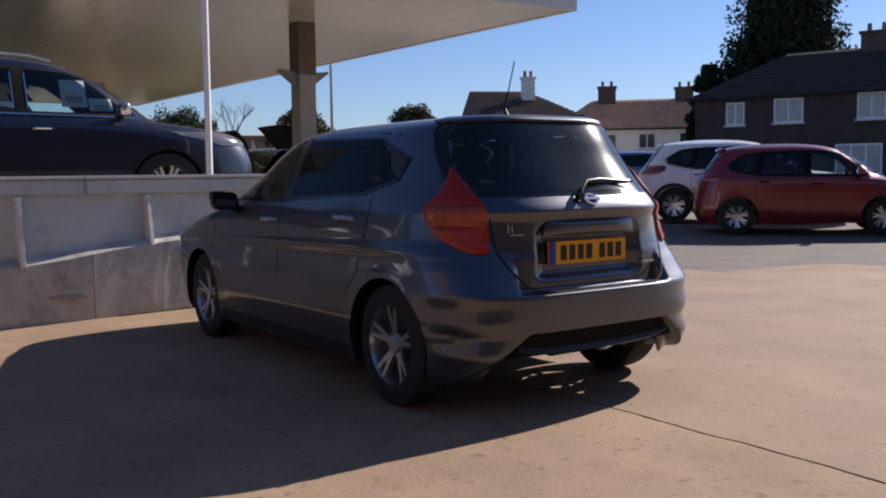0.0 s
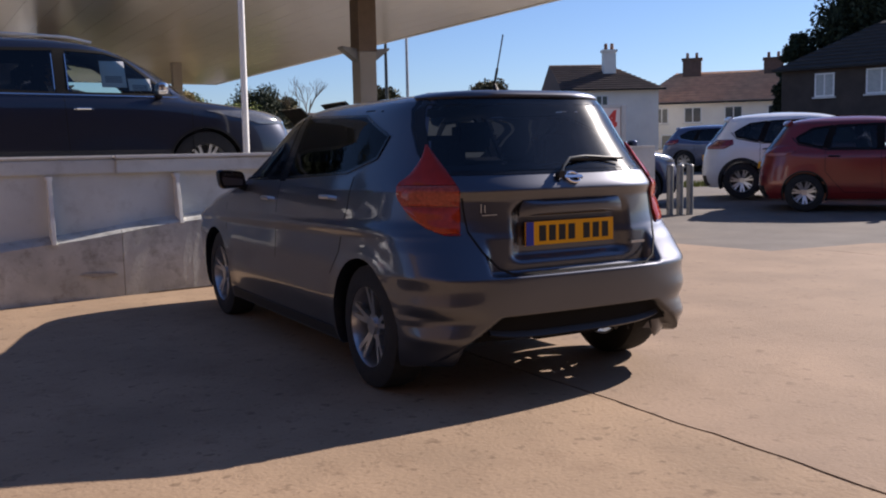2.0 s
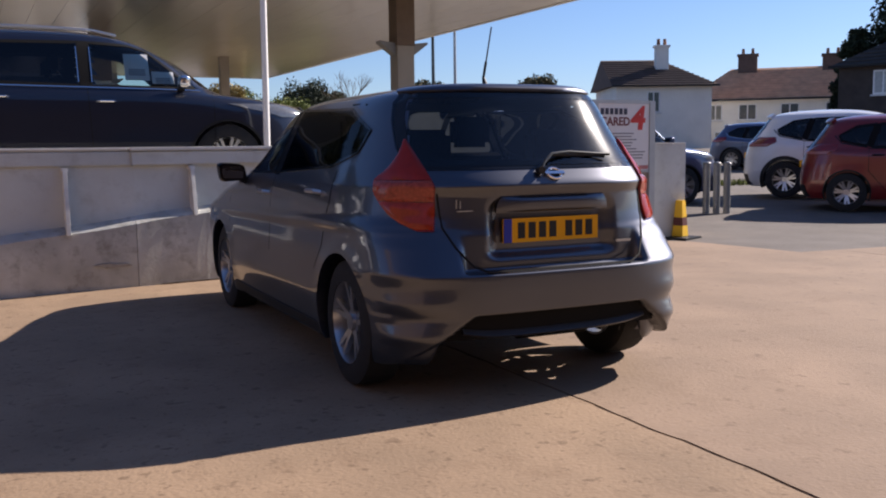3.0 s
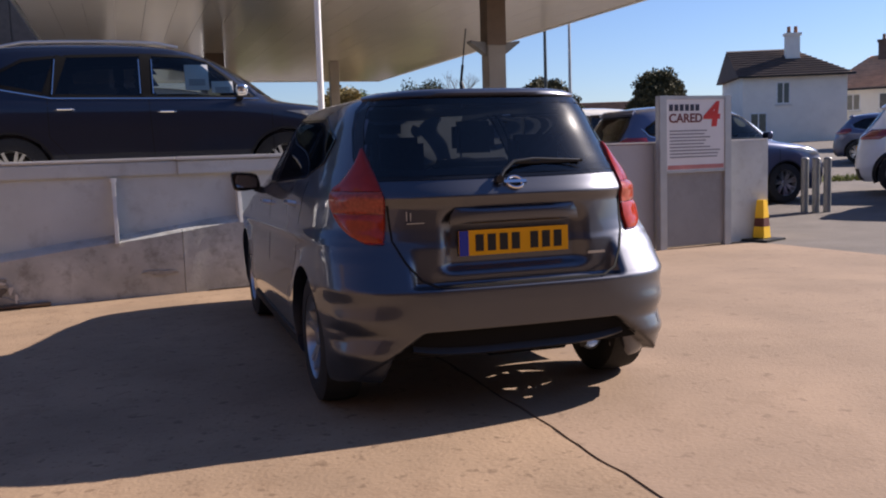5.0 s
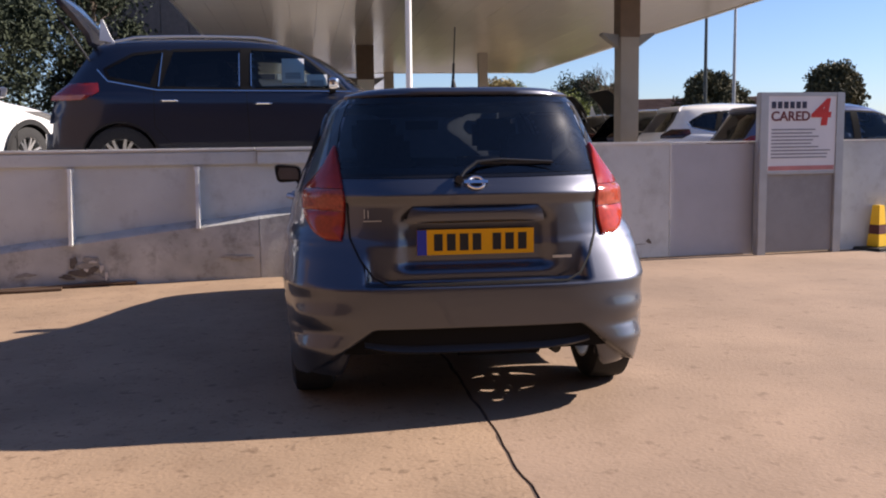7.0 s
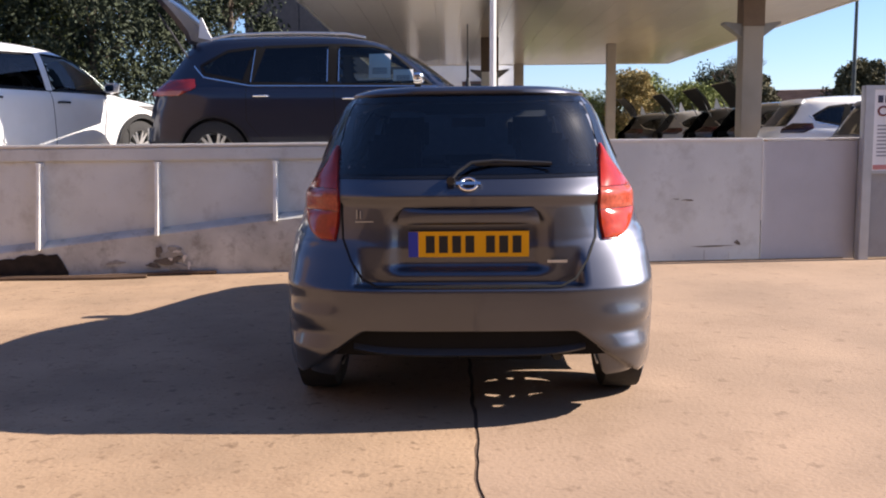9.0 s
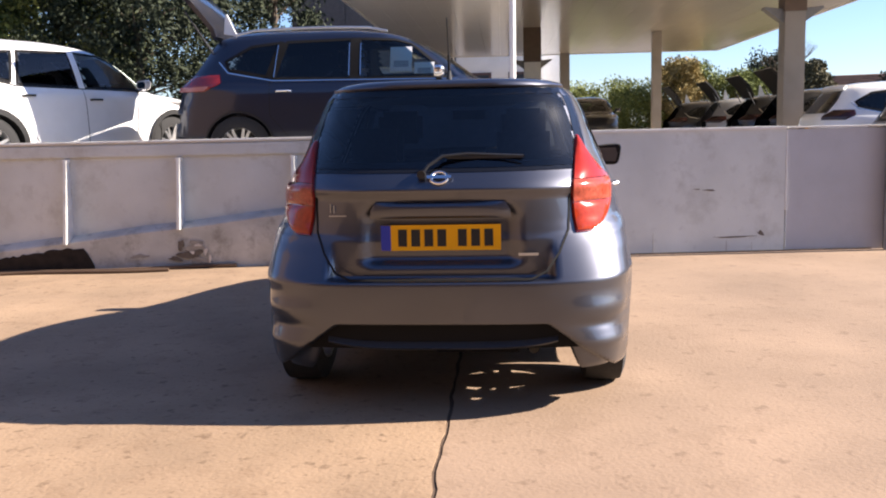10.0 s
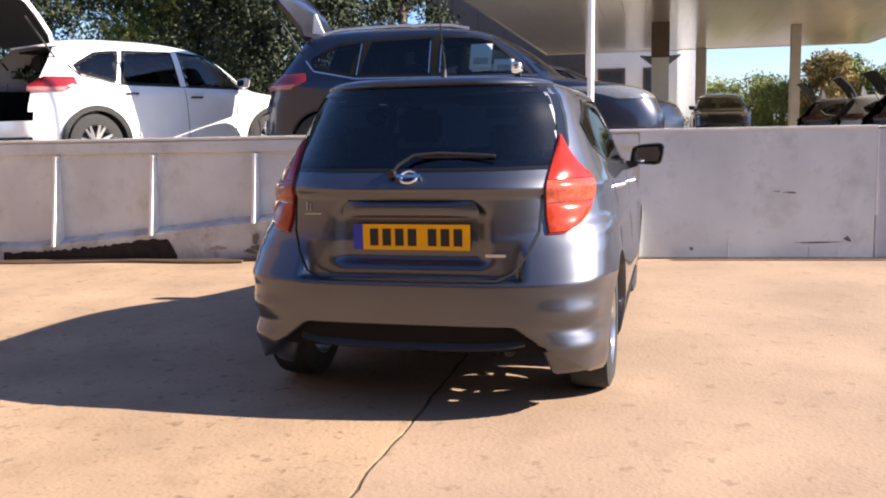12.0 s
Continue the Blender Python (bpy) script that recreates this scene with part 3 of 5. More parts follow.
    p = [Vector((-0.075, sh.rear(0.07, 1.05) - 0.026, 1.05)), Vector((-0.045, sh.rear(0, 1.085) - 0.038, 1.088)), Vector((0.015, sh.rear(0, 1.12) - 0.036, 1.125)), Vector((0.12, sh.rear(0.1, 1.13) - 0.026, 1.132)), Vector((0.36, sh.rear(0.34, 1.12) - 0.014, 1.118))]
    tube(bm, p, 0.0075, 8)
    rod(bm, p[0] + Vector((0, 0.02, 0)), p[0] - Vector((0, 0.012, 0)), 0.018, 16)
    box(bm, (0.03, -0.004, -0.006), (0.36, 0.004, 0.004), Matrix.Translation((0, sh.rear(0.2, 1.115) - 0.012, 1.118)))
    part("rear_wiper", bm, mat("satin_black", (0.02, 0.02, 0.021), 0.36, vary=0.1), car, smooth=True)
    part("rear_spoiler", sh.patch("rear", [(1.422, -0.545, 0.545), (1.433, -0.535, 0.535), (1.448, -0.47, 0.47)], 0.014, 0.03, 28, 6, 0.010), grey, car, smooth=True)

    # tail lights
    lamp = [(0.785, 0.585, 0.655), (0.82, 0.578, 0.735), (0.88, 0.572, 0.825), (0.94, 0.572, 0.895), (0.985, 0.578, 0.935), (1.01, 0.584, 0.925), (1.045, 0.592, 0.84), (1.09, 0.605, 0.765), (1.14, 0.622, 0.705), (1.18, 0.636, 0.672), (1.20, 0.645, 0.658)]
    lamp = [(0.785 + 0.415 * k / 30, *interp(lamp, 0.785 + 0.415 * k / 30)) for k in range(31)]
    for s in (1, -1):
        f = (lambda rows: [(z, a * s, b * s) for z, a, b in rows])
        tl = part("tail_light", sh.patch("around", f(lamp), 0.006, 0.02, 16, 28), lens_red_dark, car, smooth=True)
        zone = lambda lo, hi: [(lo, *lin(lamp, lo))] + [r for r in lamp if lo < r[0] < hi] + [(hi, *lin(lamp, hi))]
        lens = lambda lo, hi: sh.patch("around", f([(z, a + 0.004, b - 0.004) for z, a, b in zone(lo, hi)]), 0.013, 0.012, 16, 12, 0.010)
        part("indicator_lens", lens(0.790, 0.912), mat("light_red_lens", (0.34, 0.036, 0.012), 0.16, coat=0.25, spec=0.3, vary=0.25, scale=40), tl, "lighter orange-red lens", smooth=True)
        part("reversing_lens", lens(0.915, 1.006), mat("pink_lens", (0.33, 0.060, 0.034), 0.16, coat=0.25, spec=0.3, vary=0.4, scale=60), tl, "pale pink clear lens", smooth=True)
        part("brake_lens", lens(1.009, 1.196), lens_red, tl, "bright orange-red upper lens", smooth=True)

    # bumper: diffuser, reflectors, exhaust, tow cover
    part("diffuser", sh.patch("rear", [(0.290, -0.605, 0.605), (0.412, -0.447, 0.447)], -0.040, 0.02, 40, 10), matt_black, car, smooth=True)
    bm = bmesh.new()
    rim = [(-0.50 + 1.0 * k / 30) for k in range(31)]
    prev = None
    for x in rim:
        y0, z0 = sh.rear(x, 0.33) + 0.02, 0.308 + 0.03 * (x / 0.5) ** 4
        ring = [bm.verts.new(q) for q in ((x, y0 + 0.038, z0 + 0.040), (x, y0 + 0.006, z0 + 0.004), (x, y0, z0 - 0.004), (x, y0 + 0.014, z0 - 0.014), (x, y0 + 0.09, z0 - 0.008))]
        if prev:
            for k in range(5):
                bm.faces.new((prev[k], prev[(k + 1) % 5], ring[(k + 1) % 5], ring[k]))
        prev = ring
    part("diffuser_lip", bm, mat("satin_black", (0.02, 0.02, 0.021), 0.36, vary=0.1), car, smooth=True)
    bm = bmesh.new()
    tube(bm, [(0.30, 1.4, 0.25), (0.34, 0.9, 0.27), (0.36, 0.40, 0.27), (0.40, 0.26, 0.25)], 0.024, 12)
    part("exhaust_pipe", bm, mat("steel_pipe", (0.03, 0.028, 0.026), 0.6, 0.5), car, smooth=True)
    bm = bmesh.new()
    rod(bm, (-0.05, 0.36, 0.285), (0.33, 0.36, 0.285), 0.075, 16)
    rod(bm, (-0.62, 0.72, 0.30), (0.62, 0.72, 0.30), 0.035, 12)
    box(bm, (-0.10, 1.0, 0.20), (0.10, 3.2, 0.26))
    part("underbody", bm, matt_black, car)
    four_wheels(car, 2.59, 0.69, 1.46, 0.31, rim=0.212, width=0.195, spokes=5, twin=True, slim=0.75)

    # aerial and cabin
    bm = bmesh.new()
    rod(bm, (0, 0, 0), (0, 0.03, 0.06), 0.018, 10, 0.008)
    base = part("aerial", bm, black_plastic, car)
    base.matrix_basis = Matrix.Translation((0.0, AERIAL_Y, 1.462))
    bm = bmesh.new()
    rod(bm, (0, 0.03, 0.06), (0, 0.0, 0.14), 0.007, 8)
    rod(bm, (0, 0.0, 0.14), (0, -0.06, 0.31), 0.0036, 6)
    part("aerial_rod", bm, black_plastic, base)
    for x in (-0.36, 0.36):
        seat(car, x, 2.05, 0.42)
        seat(car, x, 1.15, 0.32, 0.62)
    bm = bmesh.new()
    box(bm, (-0.70, 2.45, 0.60), (0.70, 3.1, 0.945))
    part("dashboard", bm, trim_grey, car, bevel=0.04)
    bm = bmesh.new()
    lathe(bm, [(-0.014, 0.17), (0.0, 0.155), (0.014, 0.17), (0.0, 0.185)], 28, Matrix.Translation((0.36, 2.36, 0.92)) @ pose(0, 0, 0, -25, 0, 90))
    part("steering_wheel", bm, black_plastic, car, smooth=True)
    part("parcel_shelf", boxed((-0.52, 0.36, 0.98), (0.52, 0.86, 1.0)), trim_grey, car)
    bm = bmesh.new()
    box(bm, (-0.62, 0.12, 0.335), (0.62, 1.08, 0.40))
    box(bm, (-0.78, 1.08, 0.20), (0.78, 2.86, 0.40))
    box(bm, (-0.60, 2.86, 0.20), (0.60, 3.9, 0.40))
    part("cabin_floor", bm, matt_black, car)
    part("interior_mirror", boxed((-0.11, 2.36, 1.30), (0.11, 2.38, 1.36)), black_plastic, car)
    return car


SUV = [(0.13, 0.03, 0.985, 0.93, 7), (0.20, 0.010, 0.995, 0.975, 6.5), (0.32, 0.0, 1.0, 1.0, 6), (0.48, 0.004, 0.980, 1.0, 5.5), (0.545, 0.010, 0.940, 0.995, 5.2), (0.585, 0.013, 0.868, 0.985, 5), (0.615, 0.016, 0.782, 0.965, 5),
       (0.64, 0.024, 0.755, 0.94, 5), (0.70, 0.043, 0.725, 0.90, 5), (0.80, 0.072, 0.675, 0.83, 5), (0.89, 0.098, 0.615, 0.755, 5), (0.935, 0.115, 0.575, 0.70, 4.6), (0.965, 0.15, 0.53, 0.60, 4), (0.988, 0.21, 0.47, 0.44, 3.4), (1.0, 0.29, 0.40, 0.24, 2.8)]


def road_car(name, m, length, width, height, colour, label, wheel=0.34, base=0.58, rear_axle=0.185, rails=False, cladding=False, open_boot=False, pillar=None, group="", paper=False, dark_glass=True, spokes=7, trim=chrome, fin=False, gate_size=1.0, mirror_cap=None):
    """A parked car of ordinary shape, its rear at y = 0, its front towards +y."""
    car = thing(name, m, label, "car", group)
    L, W, H = length, width / 2, height
    sh = Shell([(z * H, a * L, b * L, w * W, n) for z, a, b, w, n in SUV])
    def P(pts):
        return [(y * L, z * H) for y, z in pts]
    win_f = P([(0.700, 0.635), (0.60, 0.865), (0.56, 0.895), (0.475, 0.905), (0.475, 0.64)])
    win_r = P([(0.458, 0.64), (0.458, 0.905), (0.30, 0.895), (0.27, 0.655)])
    win_q = P([(0.255, 0.665), (0.285, 0.892), (0.215, 0.87), (0.15, 0.775), (0.16, 0.72)])
    rear_g = [(x * W, z * H) for x, z in ((-0.70, 0.66), (-0.66, 0.80), (-0.58, 0.90), (0.58, 0.90), (0.66, 0.80), (0.70, 0.66))]
    front_g = [(x * W, z * H) for x, z in ((-0.82, 0.645), (-0.60, 0.90), (0.60, 0.90), (0.82, 0.645))]
    def inner(pts, k=0.9):
        ch, cz = sum(p[0] for p in pts) / len(pts), sum(p[1] for p in pts) / len(pts)
        return [(ch + (h - ch) * k, cz + (z - cz) * k) for h, z in pts]
    hs = [inner(p) for p in (win_f, win_r, win_q)]
    hf, hr = inner(front_g), inner(rear_g)
    boot = [(-0.80 * W, 0.38 * H), (-0.74 * W, 0.64 * H), (-0.60 * W, 0.92 * H), (0.60 * W, 0.92 * H), (0.74 * W, 0.64 * H), (0.80 * W, 0.38 * H)]
    back = boot if open_boot else hr
    holes = [lambda c: abs(c.x) > W * 0.5 and any(inside_poly(p, c.y, c.z) for p in hs),
             lambda c: c.y > L * 0.5 and inside_poly(hf, c.x, c.z) and c.y > L - 0.47 * L and abs(c.x) < sh.side(c.y - 0.3, c.z) * 0.94,
             lambda c: c.y < L * 0.2 and inside_poly(back, c.x, c.z) and c.y < sh.rear(c.x, c.z) + 0.06]
    ax = [(rear_axle * L, wheel), ((rear_axle + base) * L, wheel)]
    me = body_mesh(sh, holes, ax, wheel + 0.045, W, 150, 72)
    me.materials.append(colour)
    body = new("body", me)
    body.parent = car
    tg = tint_dark if dark_glass else tint_light
    part("windscreen", sh.patch("front", rows_of(front_g), 0.004, 0.006, 14, 14), tint_light, car, smooth=True)
    for mode in ("left", "right"):
        part("front_side_window", sh.patch(mode, rows_of(win_f), 0.004, 0.006, 12, 12), tint_light, car, smooth=True)
        part("rear_side_window", sh.patch(mode, rows_of(win_r), 0.004, 0.006, 12, 12), tg, car, smooth=True)
        part("quarter_window", sh.patch(mode, rows_of(win_q), 0.004, 0.006, 10, 10), tg, car, smooth=True)
        for p in (win_f, win_r, win_q):
            part("window_surround", sh.ribbon(mode, inner(p, 0.98), 0.034, 0.007, True), matt_black, car)
        part("window_line_trim", sh.ribbon(mode, [(0.71 * L, 0.627 * H), (0.27 * L, 0.642 * H), (0.16 * L, 0.70 * H), (0.135 * L, 0.775 * H)], 0.014, 0.010), trim, car)
        if not pillar:
            part("door_pillar_trim", sh.ribbon(mode, [(0.466 * L, 0.635 * H), (0.466 * L, 0.91 * H)], 0.10, 0.008), matt_black, car)
            part("door_pillar_trim", sh.ribbon(mode, [(0.262 * L, 0.66 * H), (0.292 * L, 0.895 * H)], 0.09, 0.008), matt_black, car)
            if rails:
                for ya, yb in ((0.272, 0.280), (0.452, 0.452), (0.479, 0.479)):
                    part("pillar_line", sh.ribbon(mode, [(ya * L, 0.665 * H), (yb * L, 0.875 * H)], 0.010, 0.0105), chrome, car)
        else:
            part("door_pillar_trim", sh.ribbon(mode, [(0.466 * L, 0.635 * H), (0.466 * L, 0.91 * H)], 0.085, 0.011), pillar, car)
        for pts in ([(0.735, 0.60), (0.735, 0.26), (0.72, 0.20), (0.475, 0.20), (0.468, 0.63)], [(0.462, 0.20), (0.335, 0.20), (0.30, 0.30), (0.262, 0.42), (0.262, 0.65)]):
            part("door_gap", sh.ribbon(mode, P(pts), 0.008, 0.0014), gap_black, car)
        handle(car, sh, mode, 0.505 * L, 0.555 * H, trim)
        handle(car, sh, mode, 0.295 * L, 0.575 * H, trim)
        if cladding:
            part("sill_cladding", sh.patch(mode, [(0.135 * H, (rear_axle) * L + wheel + 0.07, (rear_axle + base) * L - wheel - 0.07), (0.215 * H, (rear_axle) * L + wheel + 0.08, (rear_axle + base) * L - wheel - 0.08)], 0.014, 0.03, 18, 3), black_plastic, car, smooth=True)
        s = -1 if mode == "left" else 1
        for ya, za in ax:
            bm = bmesh.new()
            r0, edge = wheel + 0.045, 0.03 if cladding else 0.012
            for k in range(26):
                q = []
                for a in (math.pi * (-0.12 + 1.24 * k / 26), math.pi * (-0.12 + 1.24 * (k + 1) / 26)):
                    for r, dx in ((r0 - 0.014, edge), (r0 - 0.014, -0.22), (r0 + (0.05 if cladding else 0.008), edge)):
                        yy, zz = ya + r * math.cos(a), za + r * math.sin(a)
                        q.append(bm.verts.new((s * (sh.side(yy, max(zz, 0.14 * H)) + dx), yy, zz)))
                bm.faces.new((q[0], q[1], q[4], q[3]))
                bm.faces.new((q[0], q[3], q[5], q[2]))
            bmesh.ops.remove_doubles(bm, verts=bm.verts[:], dist=0.0005)
            part("wheel_arch", bm, black_plastic, car)
        if rails:
            bm = bmesh.new()
            pts = []
            for k in range(9):
                y = L * (0.17 + 0.37 * k / 8)
                lift = 0.035 if 0 < k < 8 else 0.0
                pts.append(Vector((s * W * 0.63, y, H * (0.955 + 0.014 * math.sin(math.pi * k / 8)) + lift)))
            tube(bm, pts, 0.016, 8)
            part("roof_rail", bm, alloy, car, smooth=True)
        tl = part("tail_light", sh.patch("around", [(0.585 * H, s * W * 0.72, s * W * 1.16), (0.63 * H, s * W * 0.70, s * W * 1.30), (0.69 * H, s * W * 0.80, s * W * 1.16)], 0.010, 0.02, 12, 8, 0.015), mat("smoked_lens", (0.03, 0.006, 0.006), 0.2, vary=0.1) if group else lens_red_dark, car, smooth=True)
        part("reversing_lens", sh.patch("around", [(0.588 * H, s * W * 0.74, s * W * 1.15), (0.613 * H, s * W * 0.73, s * W * 1.19)], 0.024, 0.006, 10, 3), mat("smoked_clear_lens", (0.06, 0.05, 0.05), 0.2, vary=0.1) if group else mat("pale_red_lens", (0.40, 0.16, 0.15), 0.2, vary=0.1), tl, smooth=True)
        part("headlight", sh.patch("front", [(0.47 * H, s * W * 0.55, s * W * 0.93), (0.52 * H, s * W * 0.60, s * W * 0.97), (0.55 * H, s * W * 0.72, s * W * 0.975)], 0.008, 0.02, 12, 6, 0.01), lens_clear, car, smooth=True)
        mirror_pod(car, s, W * 0.93, 0.665 * L, 0.645 * H, mirror_cap or colour)
    part("front_grille", sh.patch("front", [(0.33 * H, -0.35, 0.35), (0.50 * H, -0.45, 0.45)], 0.004, 0.01, 10, 6), black_plastic, car, smooth=True)
    part("rear_bumper_trim", sh.patch("rear", [(0.15 * H, -0.8 * W, 0.8 * W), (0.27 * H, -0.8 * W, 0.8 * W)], 0.008, 0.02, 16, 5), black_plastic, car, smooth=True)
    if open_boot:
        hinge = Vector((0, sh.rear(0, 0.93 * H) + 0.02, 0.945 * H))
        gate = new("tailgate")
        gate.parent = car
        gate.matrix_basis = Matrix.Translation(hinge) @ pose(0, 0, 0, -open_boot) @ Matrix.Diagonal((1, gate_size, gate_size, 1))
        bm = bmesh.new()
        n = 10
        prof = [(0.0, 0.0), (-0.06, -0.08), (-0.10, -0.30), (-0.12, -0.52), (-0.10, -0.62), (-0.08, -0.85), (-0.05, -0.98)]
        outer = [[bm.verts.new((W * 0.80 * (2 * i / n - 1) * (0.78 + 0.22 * min(1, -z / 0.5)), y * (1.0 - 0.25 * (2 * i / n - 1) ** 2) - 0.02, z)) for i in range(n + 1)] for y, z in prof]
        inn = [[bm.verts.new(v.co + Vector((0, 0.05, 0.0))) for v in r] for r in outer]
        for a, b in zip(outer, outer[1:]):
            for i in range(n):
                bm.faces.new((a[i], a[i + 1], b[i + 1], b[i]))
        for j in range(len(prof) - 1):
            for i in (0, n):
                bm.faces.new((outer[j][i], outer[j + 1][i], inn[j + 1][i], inn[j][i]))
        for j in (0, len(prof) - 1):
            for i in range(n):
                bm.faces.new((outer[j][i], outer[j][i + 1], inn[j][i + 1], inn[j][i]))
        part("tailgate_skin", bm, colour, gate, smooth=True)
        bm = bmesh.new()
        g = [[bm.verts.new(Vector((W * 0.78 * (2 * i / n - 1) * (0.78 + 0.22 * min(1, -z / 0.5)), y * (1.0 - 0.25 * (2 * i / n - 1) ** 2) + 0.034, z - 0.01))) for i in range(n + 1)] for y, z in prof]
        for a, b in zip(g, g[1:]):
            for i in range(n):
                bm.faces.new((a[i], a[i + 1], b[i + 1], b[i]))
        part("tailgate_lining", bm, matt_black, gate, smooth=True)
        bm = bmesh.new()
        box(bm, (-W * 0.86, 0.05 * L, 0.36 * H), (W * 0.86, 0.24 * L, 0.385 * H))
        for s in (-1, 1):
            box(bm, (s * W * 0.70 - 0.015, 0.06 * L, 0.385 * H), (s * W * 0.70 + 0.015, 0.24 * L, 0.62 * H))
        box(bm, (-W * 0.55, 0.15 * L, 0.90 * H), (W * 0.55, 0.5 * L, 0.915 * H))
        box(bm, (-W * 0.68, 0.205 * L, 0.385 * H), (W * 0.68, 0.215 * L, 0.80 * H))
        part("boot_lining", bm, matt_black, car)
        # added white wedge; its colour stands in for sunlight on the spoiler edge
        if fin:
            bm = bmesh.new()
            k = H - 1.70
            prism(bm, [(0.60, 1.66 + k), (0.76, 1.63 + k), (0.72, 1.70 + k), (0.645, 1.88 + k), (0.625, 1.88 + k)], "x", 0.38, 0.41)
            part("sunlit_wedge", bm, white_paper, car, "white wedge in place of sunlight on the spoiler edge")
        for s in (-1, 1):
            bm = bmesh.new()
            a = gate.matrix_basis @ Vector((s * W * 0.72, 0.03, -0.42))
            rod(bm, (s * W * 0.68, hinge.y + 0.05, 0.78 * H), a, 0.011, 8)
            part("gas_strut", bm, alloy_dark, car)
    else:
        part("rear_window", sh.patch("rear", rows_of(rear_g), 0.004, 0.006, 14, 12), tint_dark, car, smooth=True)
        part("rear_spoiler", sh.patch("rear", [(0.90 * H, -0.60 * W, 0.60 * W), (0.935 * H, -0.56 * W, 0.56 * W)], 0.05, 0.05, 16, 4, 0.01), colour, car, smooth=True)
        plate = part("number_plate", boxed((-0.26, -0.02, 0.45 * H), (0.26, 0.03, 0.45 * H + 0.11)), mat("plate_yellow", (0.78, 0.38, 0.012), 0.35, vary=0.04), car)
        part("plate_bar", boxed((-0.2, -0.022, 0.45 * H + 0.02), (0.22, -0.02, 0.45 * H + 0.09)), ink, plate)
    if paper:
        for y, z, w, h in ((0.575 * L, 0.765 * H, 0.24, 0.30), (0.63 * L, 0.705 * H, 0.22, 0.14)):
            x = sh.side(y, z) - 0.02
            tilt = math.degrees(math.atan2(sh.side(y, z - 0.1) - sh.side(y, z + 0.1), 0.2))
            sheet = part("window_notice", boxed((-0.002, -w / 2, -h / 2), (0.002, w / 2, h / 2)), white_paper, car, "white paper notice behind the glass")
            sheet.matrix_basis = Matrix.Translation((x, y, z)) @ pose(0, 0, 0, 0, -tilt, 0)
            for k in range(4):
                b = part("notice_bar", boxed((0.002, -w * 0.34, -h * 0.12 - k * 0.02), (0.003, w * 0.34, -h * 0.12 - k * 0.02 + 0.012)), mat("grey_print", (0.25, 0.25, 0.27), 0.8), sheet)
    for x in (-0.38, 0.38):
        seat(car, x, 0.50 * L, 0.30 * H, 0.52)
        seat(car, x, 0.29 * L, 0.31 * H, 0.6)
    bm = bmesh.new()
    box(bm, (-W * 0.85, 0.60 * L, 0.38 * H), (W * 0.85, 0.73 * L, 0.605 * H))
    part("dashboard", bm, trim_grey, car, bevel=0.04)
    part("cabin_floor", boxed((-W * 0.8, 0.06 * L, 0.19 * H), (W * 0.8, 0.74 * L, 0.28 * H)), trim_grey, car)
    four_wheels(car, base * L, rear_axle * L, 2 * W - 0.24, wheel, rim=wheel * 0.66, width=0.215, spokes=spokes, twin=True)
    return car

# ---- the ground ----

YARD_Z = 0.72
WALL_A = 5.2                          # the right run's turn
BEND = (-1.15, 4.79)
WALL = pose(BEND[0], BEND[1], 0, 0, 0, WALL_A)
WALL_L = pose(BEND[0], BEND[1], 0, 0, 0, 0.5)


def slab_z(x, y):
    """The yard falls slightly towards the foot of the left run."""
    return 0.004 - 0.018 * max(0.0, -1.2 - x) * min(max((y - 2.3) / 2.6, 0.0), 1.0) * (1 if x > -8 else 8 / -x)


def ground_z(x, y):
    return 0.02 * max(0.0, (x + y) / 1.414 - 6.9)


concrete = mat("tan_concrete", (0.290, 0.196, 0.120), 0.9, vary=0.25, scale=1.3, bump=0.35, bump_scale=50, dirt=0.6, dirt_color=(0.195, 0.120, 0.068), dirt_scale=4.0, speck=0.7, speck_scale=12, pits=0.5)
concrete_grey = mat("pinkish_concrete", (0.268, 0.184, 0.122), 0.9, vary=0.2, scale=1.1, bump=0.3, bump_scale=50, dirt=0.5, dirt_color=(0.20, 0.13, 0.08), dirt_scale=2.6, speck=0.45, speck_scale=9, pits=0.3)
asphalt = mat("worn_asphalt", (0.130, 0.110, 0.095), 0.9, vary=0.22, scale=1.6, bump=0.4, bump_scale=70, dirt=0.35, dirt_color=(0.18, 0.14, 0.10))
yard_mat = mat("yard_concrete", (0.46, 0.405, 0.33), 0.9, vary=0.25, scale=2, bump=0.3)
wall_mat = mat("grey_render", (0.615, 0.63, 0.60), 0.85, vary=0.16, scale=1.4, bump=0.10, bump_scale=45, dirt=0.55, dirt_color=(0.36, 0.345, 0.30), dirt_scale=2.3, speck=0.16, speck_scale=7.0)
plinth_mat = mat("stained_concrete", (0.48, 0.475, 0.44), 0.9, vary=0.28, scale=3.0, bump=0.3, bump_scale=22, dirt=0.8, dirt_color=(0.17, 0.15, 0.12), dirt_scale=3.2, speck=0.4, speck_scale=9)
cap_mat = mat("pale_concrete", (0.66, 0.645, 0.61), 0.85, vary=0.1, scale=5, bump=0.2)

